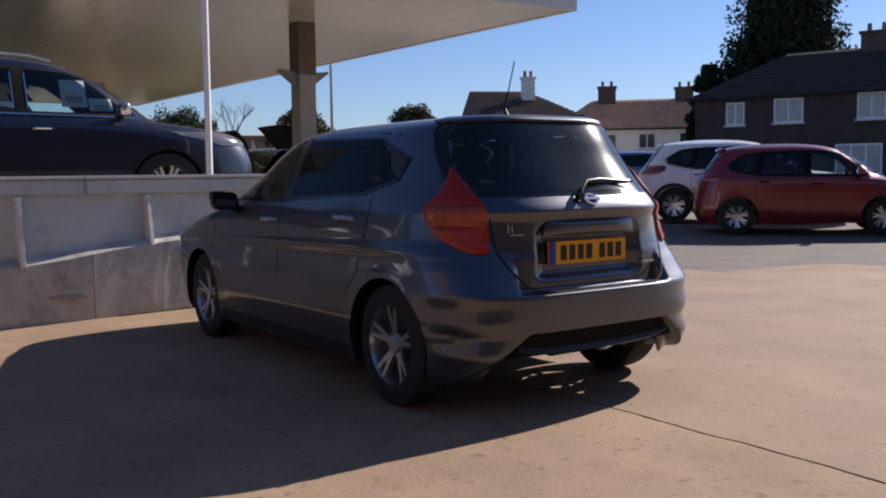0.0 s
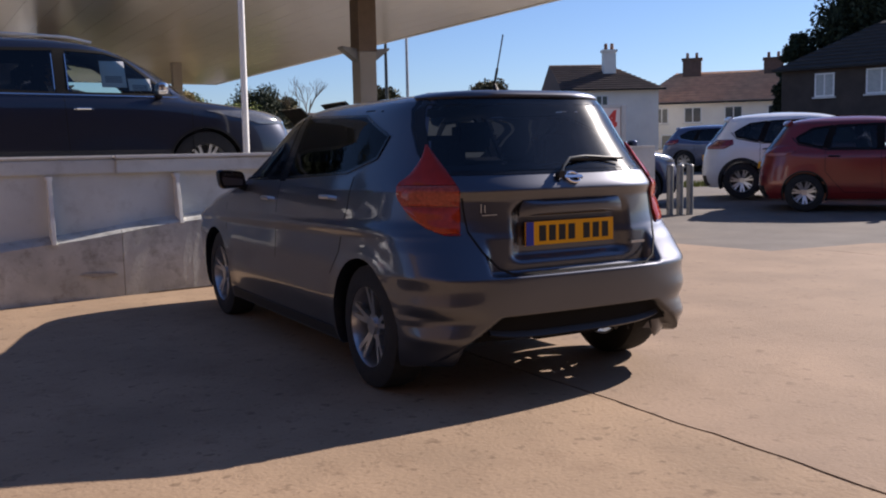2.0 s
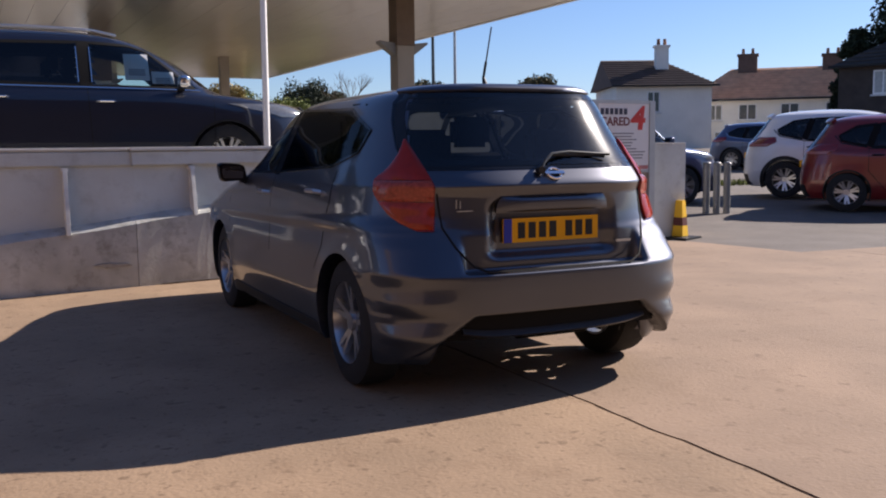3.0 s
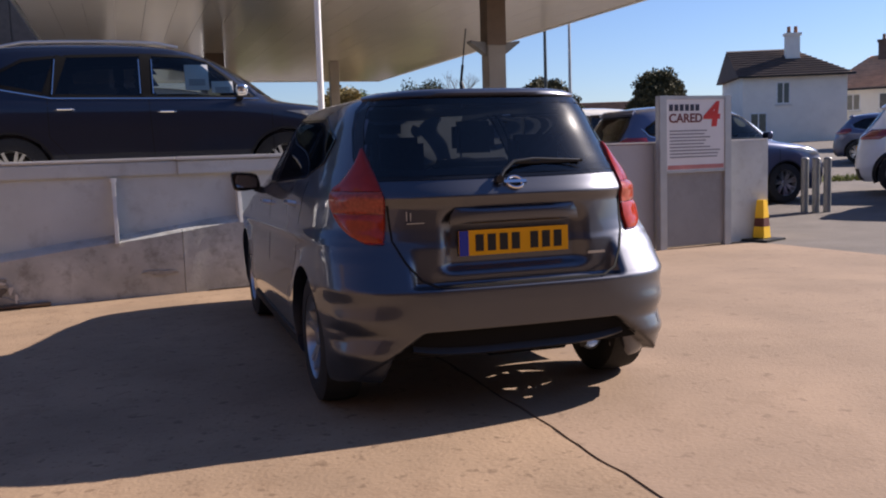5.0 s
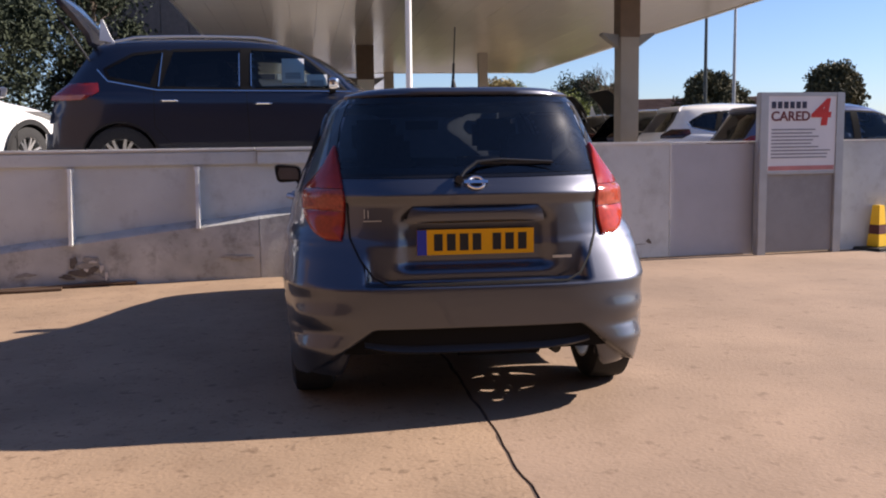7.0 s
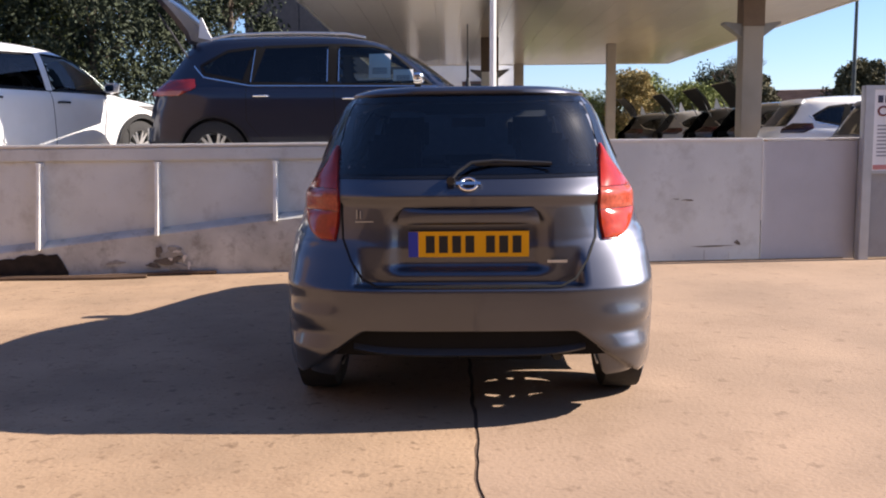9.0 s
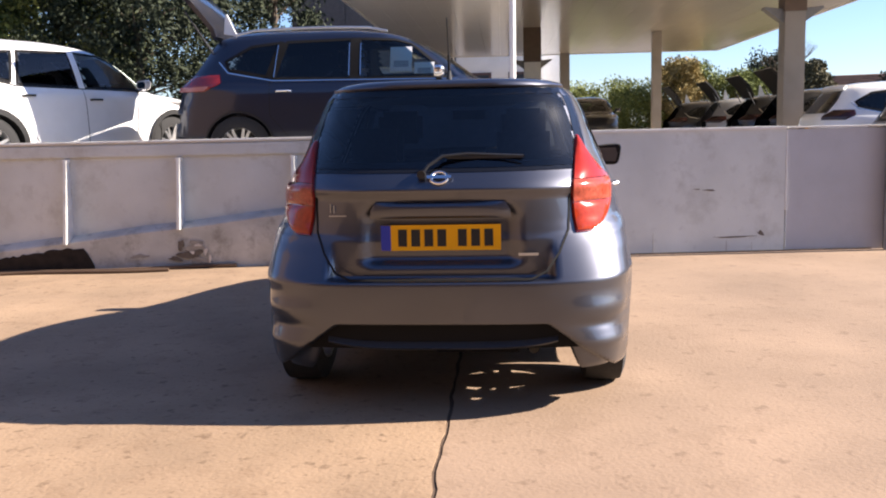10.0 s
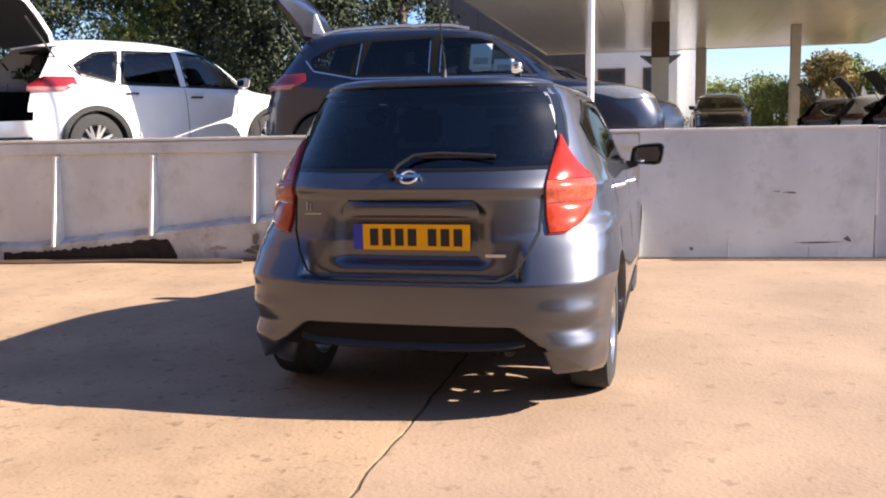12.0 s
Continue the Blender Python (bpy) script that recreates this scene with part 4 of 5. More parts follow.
bm = bmesh.new()
xs = [-900, -200, -60, -20, -8, -3, -1.4, -1.2, 0, 1.9, 2.1, 3, 5, 7, 9, 11, 14, 18, 24, 32, 42, 60, 100, 250, 900]
grid = [[bm.verts.new((x, y, ground_z(min(max(x, -60), 60), min(max(y, -60), 60)) - (0.004 if x > -1.3 or y < 2 else 0.5))) for y in xs] for x in xs]
for i in range(len(xs) - 1):
    for j in range(len(xs) - 1):
        bm.faces.new((grid[i][j], grid[i + 1][j], grid[i + 1][j + 1], grid[i][j + 1]))
tagged(link("ground", bm, asphalt), "worn grey-brown asphalt ground reaching to the houses", "ground", kind="structure")

# two cast slabs with a worn joint between them
pav = tagged(new("pavement"), "sunlit tan concrete yard cast in slabs", "pavement", kind="structure")


def slab(x0, x1, y0, y1f):
    bm = bmesh.new()
    n = 220
    for a, b in ((x0, x1),):
        cols = [a + (b - a) * i / 24 for i in range(25)]
        rows = []
        for x in cols:
            yb = y1f(x)
            rows.append([bm.verts.new((x, y0 + (yb - y0) * j / n, slab_z(x, y0 + (yb - y0) * j / n))) for j in range(n + 1)])
        for i in range(24):
            for j in range(n):
                bm.faces.new((rows[i][j], rows[i + 1][j], rows[i + 1][j + 1], rows[i][j + 1]))
        for i, sg in ((0, 1 if a > -5 else 0), (24, -1 if b < 5 else 0)):
            if sg:
                for v in rows[i]:
                    y = v.co.y
                    wave = 0.022 * noise.noise(Vector((0.5, y * 1.3, 0))) + 0.012 * noise.noise(Vector((2.5, y * 5.0, 0)))
                    v.co.x += wave + sg * (0.007 + 0.010 * abs(noise.noise(Vector((a * 3 + sg, y * 6.0, 1.0)))))
    ext = bmesh.ops.extrude_face_region(bm, geom=bm.faces[:])
    for v in [g for g in ext["geom"] if isinstance(g, bmesh.types.BMVert)]:
        v.co.z -= 0.05
    return bm


def wall_line(x):
    d = x - BEND[0]
    return BEND[1] + math.tan(radians(WALL_A if d > 0 else 0.5)) * d + 0.12


part("slab", slab(-15, 0.03, -14, wall_line), concrete, pav)
part("slab", slab(0.03, 6.0, -14, lambda x: wall_line(x) + 0.0), concrete_grey, pav)
part("slab", slab(6.0, 15.0, -14, lambda x: 5.55 - 0.42 * (x - 6.0)), concrete_grey, pav)
bm = bmesh.new()
box(bm, (-0.05, -14, -0.003), (0.11, 4.6, -0.001))
part("joint_filler", bm, mat("dark_joint", (0.085, 0.055, 0.036), 0.95, vary=0.4, scale=30), pav)

# raised yard behind the wall
def yard_z(x, y):
    left = min(max((-4.0 - x) / 1.5, 0), 1)
    far = min(max((y - 9.0) / 2.0, 0), 1)
    fall = min(max((x - 3.0) / 1.6, 0), 1) * far
    return (YARD_Z + 0.08 * max(left, far)) * (1 - fall) + 0.37 * fall


bm = bmesh.new()
cols = []
for x, y0 in ((-40, 9.6), (-12, 5.05), (-6.5, 4.95), (-5.5, 4.95), (-4.7, 4.93), (-4, 4.92), (-1.15, 4.96), (1.0, 5.2), (3.0, 5.35), (3.8, 5.42), (4.6, 5.5), (5.5, 5.58), (5.55, 11.1), (10.5, 11.3)):
    ys = [y0 + (9.0 - y0) * k / 4 if y0 < 9 else y0 for k in range(5)] + [max(10.0, y0), max(11.0, y0), max(12.3, y0), 20, 40, 75]
    cols.append(([bm.verts.new((x, y, yard_z(x, y))) for y in ys], bm.verts.new((x, ys[0], -0.6))))
for (a, fa), (b, fb) in zip(cols, cols[1:]):
    for k in range(len(a) - 1):
        bm.faces.new((a[k], b[k], b[k + 1], a[k + 1]))
    bm.faces.new((fa, fb, b[0], a[0]))
bmesh.ops.remove_doubles(bm, verts=bm.verts[:], dist=0.0001)
tagged(link("raised_yard", bm, yard_mat), "raised asphalt forecourt behind the retaining wall", "yard", kind="structure")

# ---- retaining wall: a long left run and a shorter right run that meet at a slight bend ----
WALL_TOP = 1.19
rw = tagged(new("wall_south"), "grey rendered retaining wall with a stained concrete plinth", "wall", kind="structure")
rw.matrix_world = WALL
lw = tagged(new("wall_west"), "grey rendered retaining wall with concrete posts and plinth", "wall", kind="structure")
lw.matrix_world = WALL_L
U_STEP, U_JOINT = 2.075, 4.15
part("wall_core", boxed((0, 0.05, -0.2), (U_STEP, 0.20, WALL_TOP - 0.02)), wall_mat, rw)
part("wall_core", boxed((-22, 0.05, -0.9), (0.02, 0.20, WALL_TOP - 0.02)), wall_mat, lw)
part("wall_face", boxed((U_STEP, -0.01, -0.05), (U_JOINT - 0.006, 0.20, WALL_TOP - 0.02)), wall_mat, rw)
part("joint_strip", boxed((U_JOINT - 0.005, -0.013, 0.40), (U_JOINT + 0.010, 0.19, WALL_TOP - 0.025)), cap_mat, rw)
# this stretch is a darker, bluer grey than the faces beside it
part("wall_face", boxed((U_JOINT + 0.011, 0.004, -0.05), (5.12, 0.19, WALL_TOP - 0.02)), mat("blue_grey_face", (0.46, 0.46, 0.475), 0.85, vary=0.10, scale=1.6, bump=0.10, bump_scale=45, dirt=0.25, dirt_color=(0.33, 0.32, 0.32), dirt_scale=1.8), rw)
part("wall_face", boxed((5.13, 0.0, -0.05), (6.76, 0.19, WALL_TOP - 0.015)), wall_mat, rw)
# caps paler than the wall: their sunlit top edge is partly in the colour
part("wall_cap", boxed((-0.01, -0.020, WALL_TOP - 0.02), (U_JOINT, 0.23, WALL_TOP + 0.012)), cap_mat, rw, bevel=0.006)
part("wall_cap", boxed((U_JOINT + 0.012, -0.012, WALL_TOP - 0.012), (6.76, 0.20, WALL_TOP + 0.006)), cap_mat, rw, bevel=0.006)
part("wall_cap", boxed((-22, 0.018, WALL_TOP - 0.02), (-0.012, 0.23, WALL_TOP + 0.012)), cap_mat, lw, bevel=0.012)
part("top_rail", boxed((0, 0.0, 1.045), (U_STEP, 0.055, WALL_TOP - 0.025)), wall_mat, rw, bevel=0.008)
part("top_rail", boxed((-22, 0.024, 1.045), (0, 0.055, WALL_TOP - 0.025)), wall_mat, lw, bevel=0.008)


def plinth_z(u):
    return max(0.10, 0.575 + 0.112 * u) if u < 0 else 0.575 + 0.112 * min(u, 1.0) - 0.2 * max(u - 1.0, 0.0)


def plinth(u0, u1, n):
    bm = bmesh.new()
    prev = None
    for i in range(n + 1):
        u = u0 + (u1 - u0) * i / n
        z = plinth_z(u) + 0.012 * noise.noise(Vector((u * 1.7, 0, 0)))
        d = -0.068 + 0.010 * noise.noise(Vector((u * 2.2, 3, 0)))
        ring = [bm.verts.new(p) for p in ((u, d, -0.9 if u < 0 else -0.05), (u, d + 0.004 + 0.008 * noise.noise(Vector((u * 5, 1, 1))), z * 0.5), (u, d + 0.006, z - 0.03), (u, d + 0.03, z - 0.008), (u, 0.06, z + 0.035), (u, 0.06, -0.9 if u < 0 else -0.05))]
        if prev:
            for k in range(6):
                bm.faces.new((prev[k], prev[(k + 1) % 6], ring[(k + 1) % 6], ring[k]))
        else:
            bm.faces.new(ring[::-1])
        prev = ring
    bm.faces.new(prev)
    return bm


part("plinth", plinth(-22, 0, 150), plinth_mat, lw)
part("plinth", plinth(0, U_STEP, 24), plinth_mat, rw)
# paler than the wall: sunlight on the posts is partly put into the colour
post_mat = mat("sun_pale_post", (0.70, 0.69, 0.65), 0.85, vary=0.12, scale=8, bump=0.1)


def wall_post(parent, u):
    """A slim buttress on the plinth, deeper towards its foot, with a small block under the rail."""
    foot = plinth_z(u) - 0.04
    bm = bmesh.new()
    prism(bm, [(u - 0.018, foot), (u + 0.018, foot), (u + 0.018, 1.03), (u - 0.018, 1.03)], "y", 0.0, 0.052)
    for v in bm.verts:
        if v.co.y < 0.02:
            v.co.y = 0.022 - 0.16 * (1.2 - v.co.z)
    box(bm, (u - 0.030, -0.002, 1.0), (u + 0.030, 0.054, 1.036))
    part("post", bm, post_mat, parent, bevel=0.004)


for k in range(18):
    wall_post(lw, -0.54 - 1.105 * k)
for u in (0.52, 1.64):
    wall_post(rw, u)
for u, z0, wide, tall in ((2.877, 0.0, 0.004, 0.21), (3.587, 0.0, 0.004, 0.12), (3.834, 0.0, 0.003, 0.10)):
    part("crack", boxed((u - wide, -0.0125, z0), (u + wide, -0.009, z0 + tall)), plinth_mat, rw)


def blot(parent, u, z, ru, rz, face, material, seed):
    """A stain or broken patch with an uneven outline, a few millimetres proud."""
    rnd = random.Random(seed)
    n = 22
    ph = [rnd.uniform(0, 6.28) for _ in range(4)]
    pts = []
    for k in range(n):
        a = 2 * math.pi * k / n
        q = 1 + 0.22 * math.sin(2 * a + ph[0]) + 0.18 * math.sin(3 * a + ph[1]) + 0.14 * math.sin(5 * a + ph[2]) + rnd.uniform(-0.1, 0.1)
        pts.append((u + ru * q * math.cos(a), z + rz * q * math.sin(a)))
    bm = bmesh.new()
    prism(bm, pts, "y", face - 0.003, face + 0.004)
    part("stain", bm, material, parent)


stain = mat("damp_stain", (0.33, 0.31, 0.275), 0.95, vary=0.35, scale=9, dirt=0.5, dirt_color=(0.09, 0.075, 0.06), dirt_scale=7)
pale = mat("pale_patch", (0.66, 0.62, 0.56), 0.9, vary=0.2, scale=8)
hole = mat("broken_hole", (0.13, 0.11, 0.09), 0.95, vary=0.4, scale=20)
for u, z, ru, rz, mm, sd in ((-1.55, 0.11, 0.10, 0.045, hole, 1), (-1.64, 0.20, 0.03, 0.05, hole, 31), (-1.70, 0.07, 0.06, 0.02, hole, 33)):
    blot(lw, u, z, ru, rz, -0.074, mm, sd)
for u, z, ru, rz, sd in ((3.655, 0.155, 0.19, 0.007, 23), (3.919, 0.186, 0.028, 0.022, 34), (3.416, 0.609, 0.055, 0.008, 35), (3.30, 0.62, 0.025, 0.005, 36), (2.55, 0.10, 0.02, 0.014, 37)):
    blot(rw, u, z, ru, rz, -0.01, hole, sd)
for u, z, ru, rz, sd in ((-1.50, 0.19, 0.09, 0.05, 46), (-1.45, 0.05, 0.08, 0.04, 47), (-0.20, 0.20, 0.15, 0.018, 48), (-2.05, 0.10, 0.08, 0.02, 49)):
    blot(lw, u, z, ru, rz, -0.074, stain, sd)
for u, z, ru, rz, sd in ((-1.47, 0.20, 0.03, 0.014, 51), (-1.40, 0.14, 0.018, 0.03, 52), (-1.53, 0.13, 0.022, 0.012, 53), (-1.36, 0.07, 0.014, 0.035, 54)):
    blot(lw, u, z, ru, rz, -0.079, pale, sd)
# thin dark strip along the foot of the right run
bm = bmesh.new()
box(bm, (0.2, -0.080, -0.02), (U_STEP, -0.060, 0.018))
box(bm, (U_STEP, -0.018, -0.02), (5.0, -0.010, 0.020))
part("foot_strip", bm, mat("dark_foot", (0.15, 0.12, 0.095), 0.95, vary=0.4, scale=9), rw)
# a drain slot at the foot of the wall, and hoses lying along it
rnd = random.Random(12)
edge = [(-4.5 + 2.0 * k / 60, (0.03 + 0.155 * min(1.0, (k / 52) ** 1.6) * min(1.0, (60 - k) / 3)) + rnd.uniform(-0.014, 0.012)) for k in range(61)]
# solid piece on the plinth face; the slot's inner shade is its dark colour
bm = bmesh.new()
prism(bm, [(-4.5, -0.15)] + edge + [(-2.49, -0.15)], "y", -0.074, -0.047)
part("drain_slot", bm, mat("slot_shade", (0.022, 0.015, 0.010), 0.95, vary=0.5, scale=14, bump=0.4, bump_scale=30), lw)
pipe = thing("hose", WALL_L, "brown rubber hose lying along the foot of the wall", "hose")
for off, n, r_ in ((-0.15, 19, 0.018), (-0.25, 17, 0.016)):
    bm = bmesh.new()
    tube(bm, [Vector((-6.5 + 0.3 * k, off + 0.05 * math.sin(k * 0.9 + off * 9), slab_z(-7.6 + 0.3 * k, 5.0) + 0.022)) for k in range(n)], r_, 8)
    part("hose_run", bm, mat("brown_rubber", (0.10, 0.06, 0.035), 0.7), pipe, smooth=True)

# ---- canopy ----
CAN_Z, CX0, CX1, CY0, CY1 = 4.3, -3.4, 9.42, 9.9, 36.5
soffit_mat = mat("cream_panels", (0.64, 0.575, 0.46), 0.30, coat=1.0, coat_rough=0.15, vary=0.05, scale=0.6, dirt=0.15, dirt_color=(0.45, 0.38, 0.27), dirt_scale=0.5)
fascia_mat = mat("white_fascia", (0.72, 0.68, 0.60), 0.5, vary=0.05)
can = thing("canopy", pose(0, 0, 0), "large flat forecourt canopy with a cream soffit on tall columns", "canopy")
x = CX0 + 0.05
while x < CX1 - 0.1:
    x1 = min(x + 0.6, CX1 - 0.055)
    part("soffit_panel", boxed((x + 0.003, CY0 + 0.06, CAN_Z), (x1 - 0.003, CY1 - 0.06, CAN_Z + 0.03)), soffit_mat, can)
    x += 0.6
part("canopy_deck", boxed((CX0, CY0, CAN_Z + 0.031), (CX1, CY1, CAN_Z + 0.55)), fascia_mat, can)
bm = bmesh.new()
box(bm, (CX0 - 0.03, CY0 - 0.03, CAN_Z - 0.02), (CX0 + 0.05, CY1 + 0.03, CAN_Z + 0.6))
box(bm, (CX1 - 0.05, CY0 - 0.03, CAN_Z - 0.02), (CX1 + 0.03, CY1 + 0.03, CAN_Z + 0.6))
box(bm, (CX0 + 0.05, CY0 - 0.03, CAN_Z - 0.02), (CX1 - 0.05, CY0 + 0.05, CAN_Z + 0.6))
box(bm, (CX0 + 0.05, CY1 - 0.05, CAN_Z - 0.02), (CX1 - 0.05, CY1 + 0.03, CAN_Z + 0.6))
part("fascia", bm, fascia_mat, can)
col_hi = mat("brown_cladding", (0.13, 0.085, 0.055), 0.6, vary=0.15)
col_lo = mat("pale_column", (0.29, 0.255, 0.22), 0.7, vary=0.12, scale=2)
for cx, cy, hw, sleeve in ((5.68, 14.0, 0.19, True), (5.45, 27.8, 0.15, False), (1.25, 25.6, 0.26, True), (2.95, 36.0, 0.2, False)):
    c = part("column", boxed((cx - hw, cy - hw, 0.2), (cx + hw, cy + hw, 3.25 if sleeve else CAN_Z)), fascia_mat if cx < 2 else col_lo, can, bevel=0.01)
    if sleeve:
        part("column_sleeve", boxed((cx - hw - 0.01, cy - hw - 0.01, 3.25), (cx + hw + 0.01, cy + hw + 0.01, CAN_Z)), col_hi, c)
        for sg in (-1, 1):
            bm = bmesh.new()
            prism(bm, [(cx + sg * hw, 3.05), (cx + sg * (hw + 0.34), 3.30), (cx + sg * (hw + 0.34), 3.34), (cx + sg * hw, 3.30)], "y", cy - 0.12, cy + 0.12)
            part("floodlight", bm, mat("lamp_grey", (0.22, 0.21, 0.2), 0.5, 0.3), c)

# ---- the white pole behind the wall ----
pole = thing("flag_pole", pose(0.40, 6.0, YARD_Z), "slim white painted pole behind the wall", "pole")
bm = bmesh.new()
rod(bm, (0, 0, 0), (0.03, 0, 5.6), 0.035, 14, 0.03)
part("shaft", bm, mat("white_paint", (0.8, 0.79, 0.76), 0.4, vary=0.05), pole, smooth=True)
part("foot", boxed((-0.1, -0.1, 0), (0.1, 0.1, 0.02)), black_plastic, pole)

# ---- sign at the end of the wall ----
sign = thing("sign_board", WALL @ pose(1.16, -0.14, 0), "white notice sign on a grey metal frame by the wall", "sign")
frame_grey = mat("galvanised_frame", (0.42, 0.42, 0.42), 0.45, 0.4, vary=0.1)
S0, S1, SZ = 3.93, 4.93, 1.69
part("sign_post", boxed((S0, 0, 0), (S0 + 0.10, 0.08, SZ)), frame_grey, sign, bevel=0.006)
part("sign_post", boxed((S1 - 0.10, 0, 0), (S1, 0.08, SZ)), frame_grey, sign, bevel=0.006)
part("sign_rail", boxed((S0 + 0.10, 0.004, SZ - 0.04), (S1 - 0.10, 0.076, SZ)), frame_grey, sign)
part("sign_rail", boxed((S0 + 0.10, 0.004, 0.845), (S1 - 0.10, 0.076, 0.875)), frame_grey, sign)
# added sheet in the open lower half, coloured like the shaded wall behind
part("sign_shade_fill", boxed((S0 + 0.10, 0.03, 0.03), (S1 - 0.10, 0.05, 0.845)), mat("shade_grey", (0.30, 0.295, 0.29), 0.7, vary=0.12, scale=2, dirt=0.3), sign)
panel = part("sign_panel", boxed((S0 + 0.10, 0.01, 0.875), (S1 - 0.10, 0.05, SZ - 0.04)), mat("sign_white", (0.78, 0.77, 0.76), 0.45, vary=0.03), sign)
navy, red_ink = mat("navy_ink", (0.03, 0.03, 0.06), 0.5), mat("red_ink", (0.62, 0.03, 0.02), 0.5)
for k in range(6):
    part("brand_bar", boxed((S0 + 0.135 + 0.072 * k, 0.006, 1.525), (S0 + 0.185 + 0.072 * k, 0.010, 1.595)), navy, panel)


def words(body, size, m, material, parent, name="lettering", weight=0.0, lean=0.0):
    cu = bpy.data.curves.new(name, "FONT")
    cu.body, cu.size, cu.extrude, cu.offset, cu.shear = body, size, 0.002, weight, lean
    tmp = new("tmp", cu)
    bpy.context.view_layer.update()
    me = bpy.data.meshes.new_from_object(tmp.evaluated_get(bpy.context.evaluated_depsgraph_get()))
    bpy.data.objects.remove(tmp)
    me.materials.append(material)
    ob = new(name, me)
    ob.parent = parent
    ob.matrix_basis = m
    return ob


words("CARED", 0.135, pose(S0 + 0.13, 0.008, 1.40, 90) @ Matrix.Diagonal((1.06, 1, 1, 1)), mat("rust_ink", (0.16, 0.025, 0.025), 0.5), panel, weight=0.003)
words("4", 0.37, pose(S0 + 0.60, 0.007, 1.36, 90) @ Matrix.Diagonal((1.2, 1, 1, 1)), red_ink, panel, weight=0.012, lean=0.12)
random.seed(4)
for k in range(9):
    z = 1.30 - 0.036 * k
    w = random.uniform(0.45, 0.72)
    part("text_bar", boxed((S0 + 0.14, 0.007, z), (S0 + 0.14 + w, 0.010, z + 0.013)), mat("grey_print", (0.25, 0.25, 0.27), 0.8), panel)
part("text_bar", boxed((S0 + 0.11, 0.007, 0.885), (S1 - 0.11, 0.010, 0.93)), mat("pink_print", (0.55, 0.22, 0.20), 0.6), panel)

# ---- yellow caution cone ----
cone = thing("caution_cone", pose(5.42, 5.30, 0.004, 0, 0, 20), "yellow plastic caution cone with a dark band on black base", "cone")
yel = mat("yellow_plastic", (0.85, 0.50, 0.01), 0.45, vary=0.06)
bm = bmesh.new()
prism(bm, [(-0.21, 0.0), (0.21, 0.0), (0.19, 0.03), (-0.19, 0.03)], "y", -0.19, 0.19)
part("base", bm, black_plastic, cone)
for z0, z1, m_ in ((0.035, 0.17, yel), (0.17, 0.27, mat("dark_band", (0.10, 0.02, 0.015), 0.5)), (0.27, 0.48, yel)):
    bm = bmesh.new()
    r = lambda z: 0.078 - 0.07 * z
    bmesh.ops.create_cone(bm, cap_ends=True, segments=4, radius1=r(z0) * 1.41, radius2=r(z1) * 1.41, depth=z1 - z0, matrix=Matrix.Translation((0, 0, (z0 + z1) / 2)) @ pose(0, 0, 0, 0, 0, 45))
    part("cone_band", bm, m_, cone, bevel=0.004)

# ---- galvanised posts by the road ----
galv = mat("galvanised_steel", (0.24, 0.24, 0.235), 0.5, 0.5, vary=0.15)
first = None
for k in range(3):
    x, y = 8.0 + 0.12 * k, 7.6 - 0.10 * k
    m = pose(x, y, ground_z(x, y) - 0.01)
    if first is None:
        first = thing("bollard", m, "galvanised steel post at the edge of the yard", "bollard", "posts along the road")
        bm = bmesh.new()
        rod(bm, (0, 0, 0), (0, 0, 0.80), 0.055, 16)
        part("post", bm, galv, first, smooth=True)
        bm = bmesh.new()
        bmesh.ops.create_uvsphere(bm, u_segments=16, v_segments=8, radius=0.06, matrix=Matrix.Translation((0, 0, 0.80)) @ Matrix.Diagonal((1, 1, 0.4, 1)))
        part("cap", bm, galv, first, smooth=True)
    else:
        copy_thing(first, m)

# ---- cars ----
grey_hatchback(pose(0.015, 0, 0.004, 0, 0, -1.3))
navy_paint = paint("slate_blue_paint", (0.014, 0.018, 0.036), 0.6)
white_paint = paint("white_car_paint", (0.80, 0.80, 0.80), 0.0, 0.35)
red_paint = paint("red_car_paint", (0.19, 0.010, 0.010), 0.25)
black_paint = paint("black_car_paint", (0.012, 0.012, 0.014), 0.3)
silver_paint = paint("silver_car_paint", (0.32, 0.32, 0.325), 0.45, 0.42)
blue_paint = paint("blue_grey_paint", (0.10, 0.12, 0.20), 0.6)


def car_at(x, y, z, heading):
    """Rear middle at (x, y), nose towards heading (degrees from +x)."""
    return pose(x, y, z, 0, 0, heading - 90)


road_car("large_suv", car_at(-3.48, 7.17, YARD_Z, 0), 4.64, 1.82, 1.70, navy_paint, "slate blue family SUV with its tailgate raised on the forecourt", wheel=0.36, rails=True, open_boot=138, paper=True, fin=True, mirror_cap=chrome)
road_car("white_crossover", car_at(-6.375, 5.54, 0.80, 64), 4.38, 1.80, 1.60, white_paint, "white crossover car with its tailgate raised on the forecourt", wheel=0.345, cladding=True, pillar=white_paint, trim=black_gloss, open_boot=130, base=0.6)
road_car("red_hatchback", car_at(9.95, 7.45, 0.10, -53), 3.9, 1.68, 1.52, red_paint, "dark red hatchback parked on the road side", wheel=0.30, trim=black_gloss)
road_car("white_suv", car_at(11.2, 9.9, 0.17, -53), 4.2, 1.78, 1.62, white_paint, "white SUV parked beside the red hatchback", wheel=0.34, cladding=True, trim=black_gloss)
road_car("blue_hatchback", car_at(5.65, 9.9, 0.12, -2), 4.1, 1.76, 1.66, blue_paint, "blue-grey car parked beyond the end of the wall", wheel=0.33)
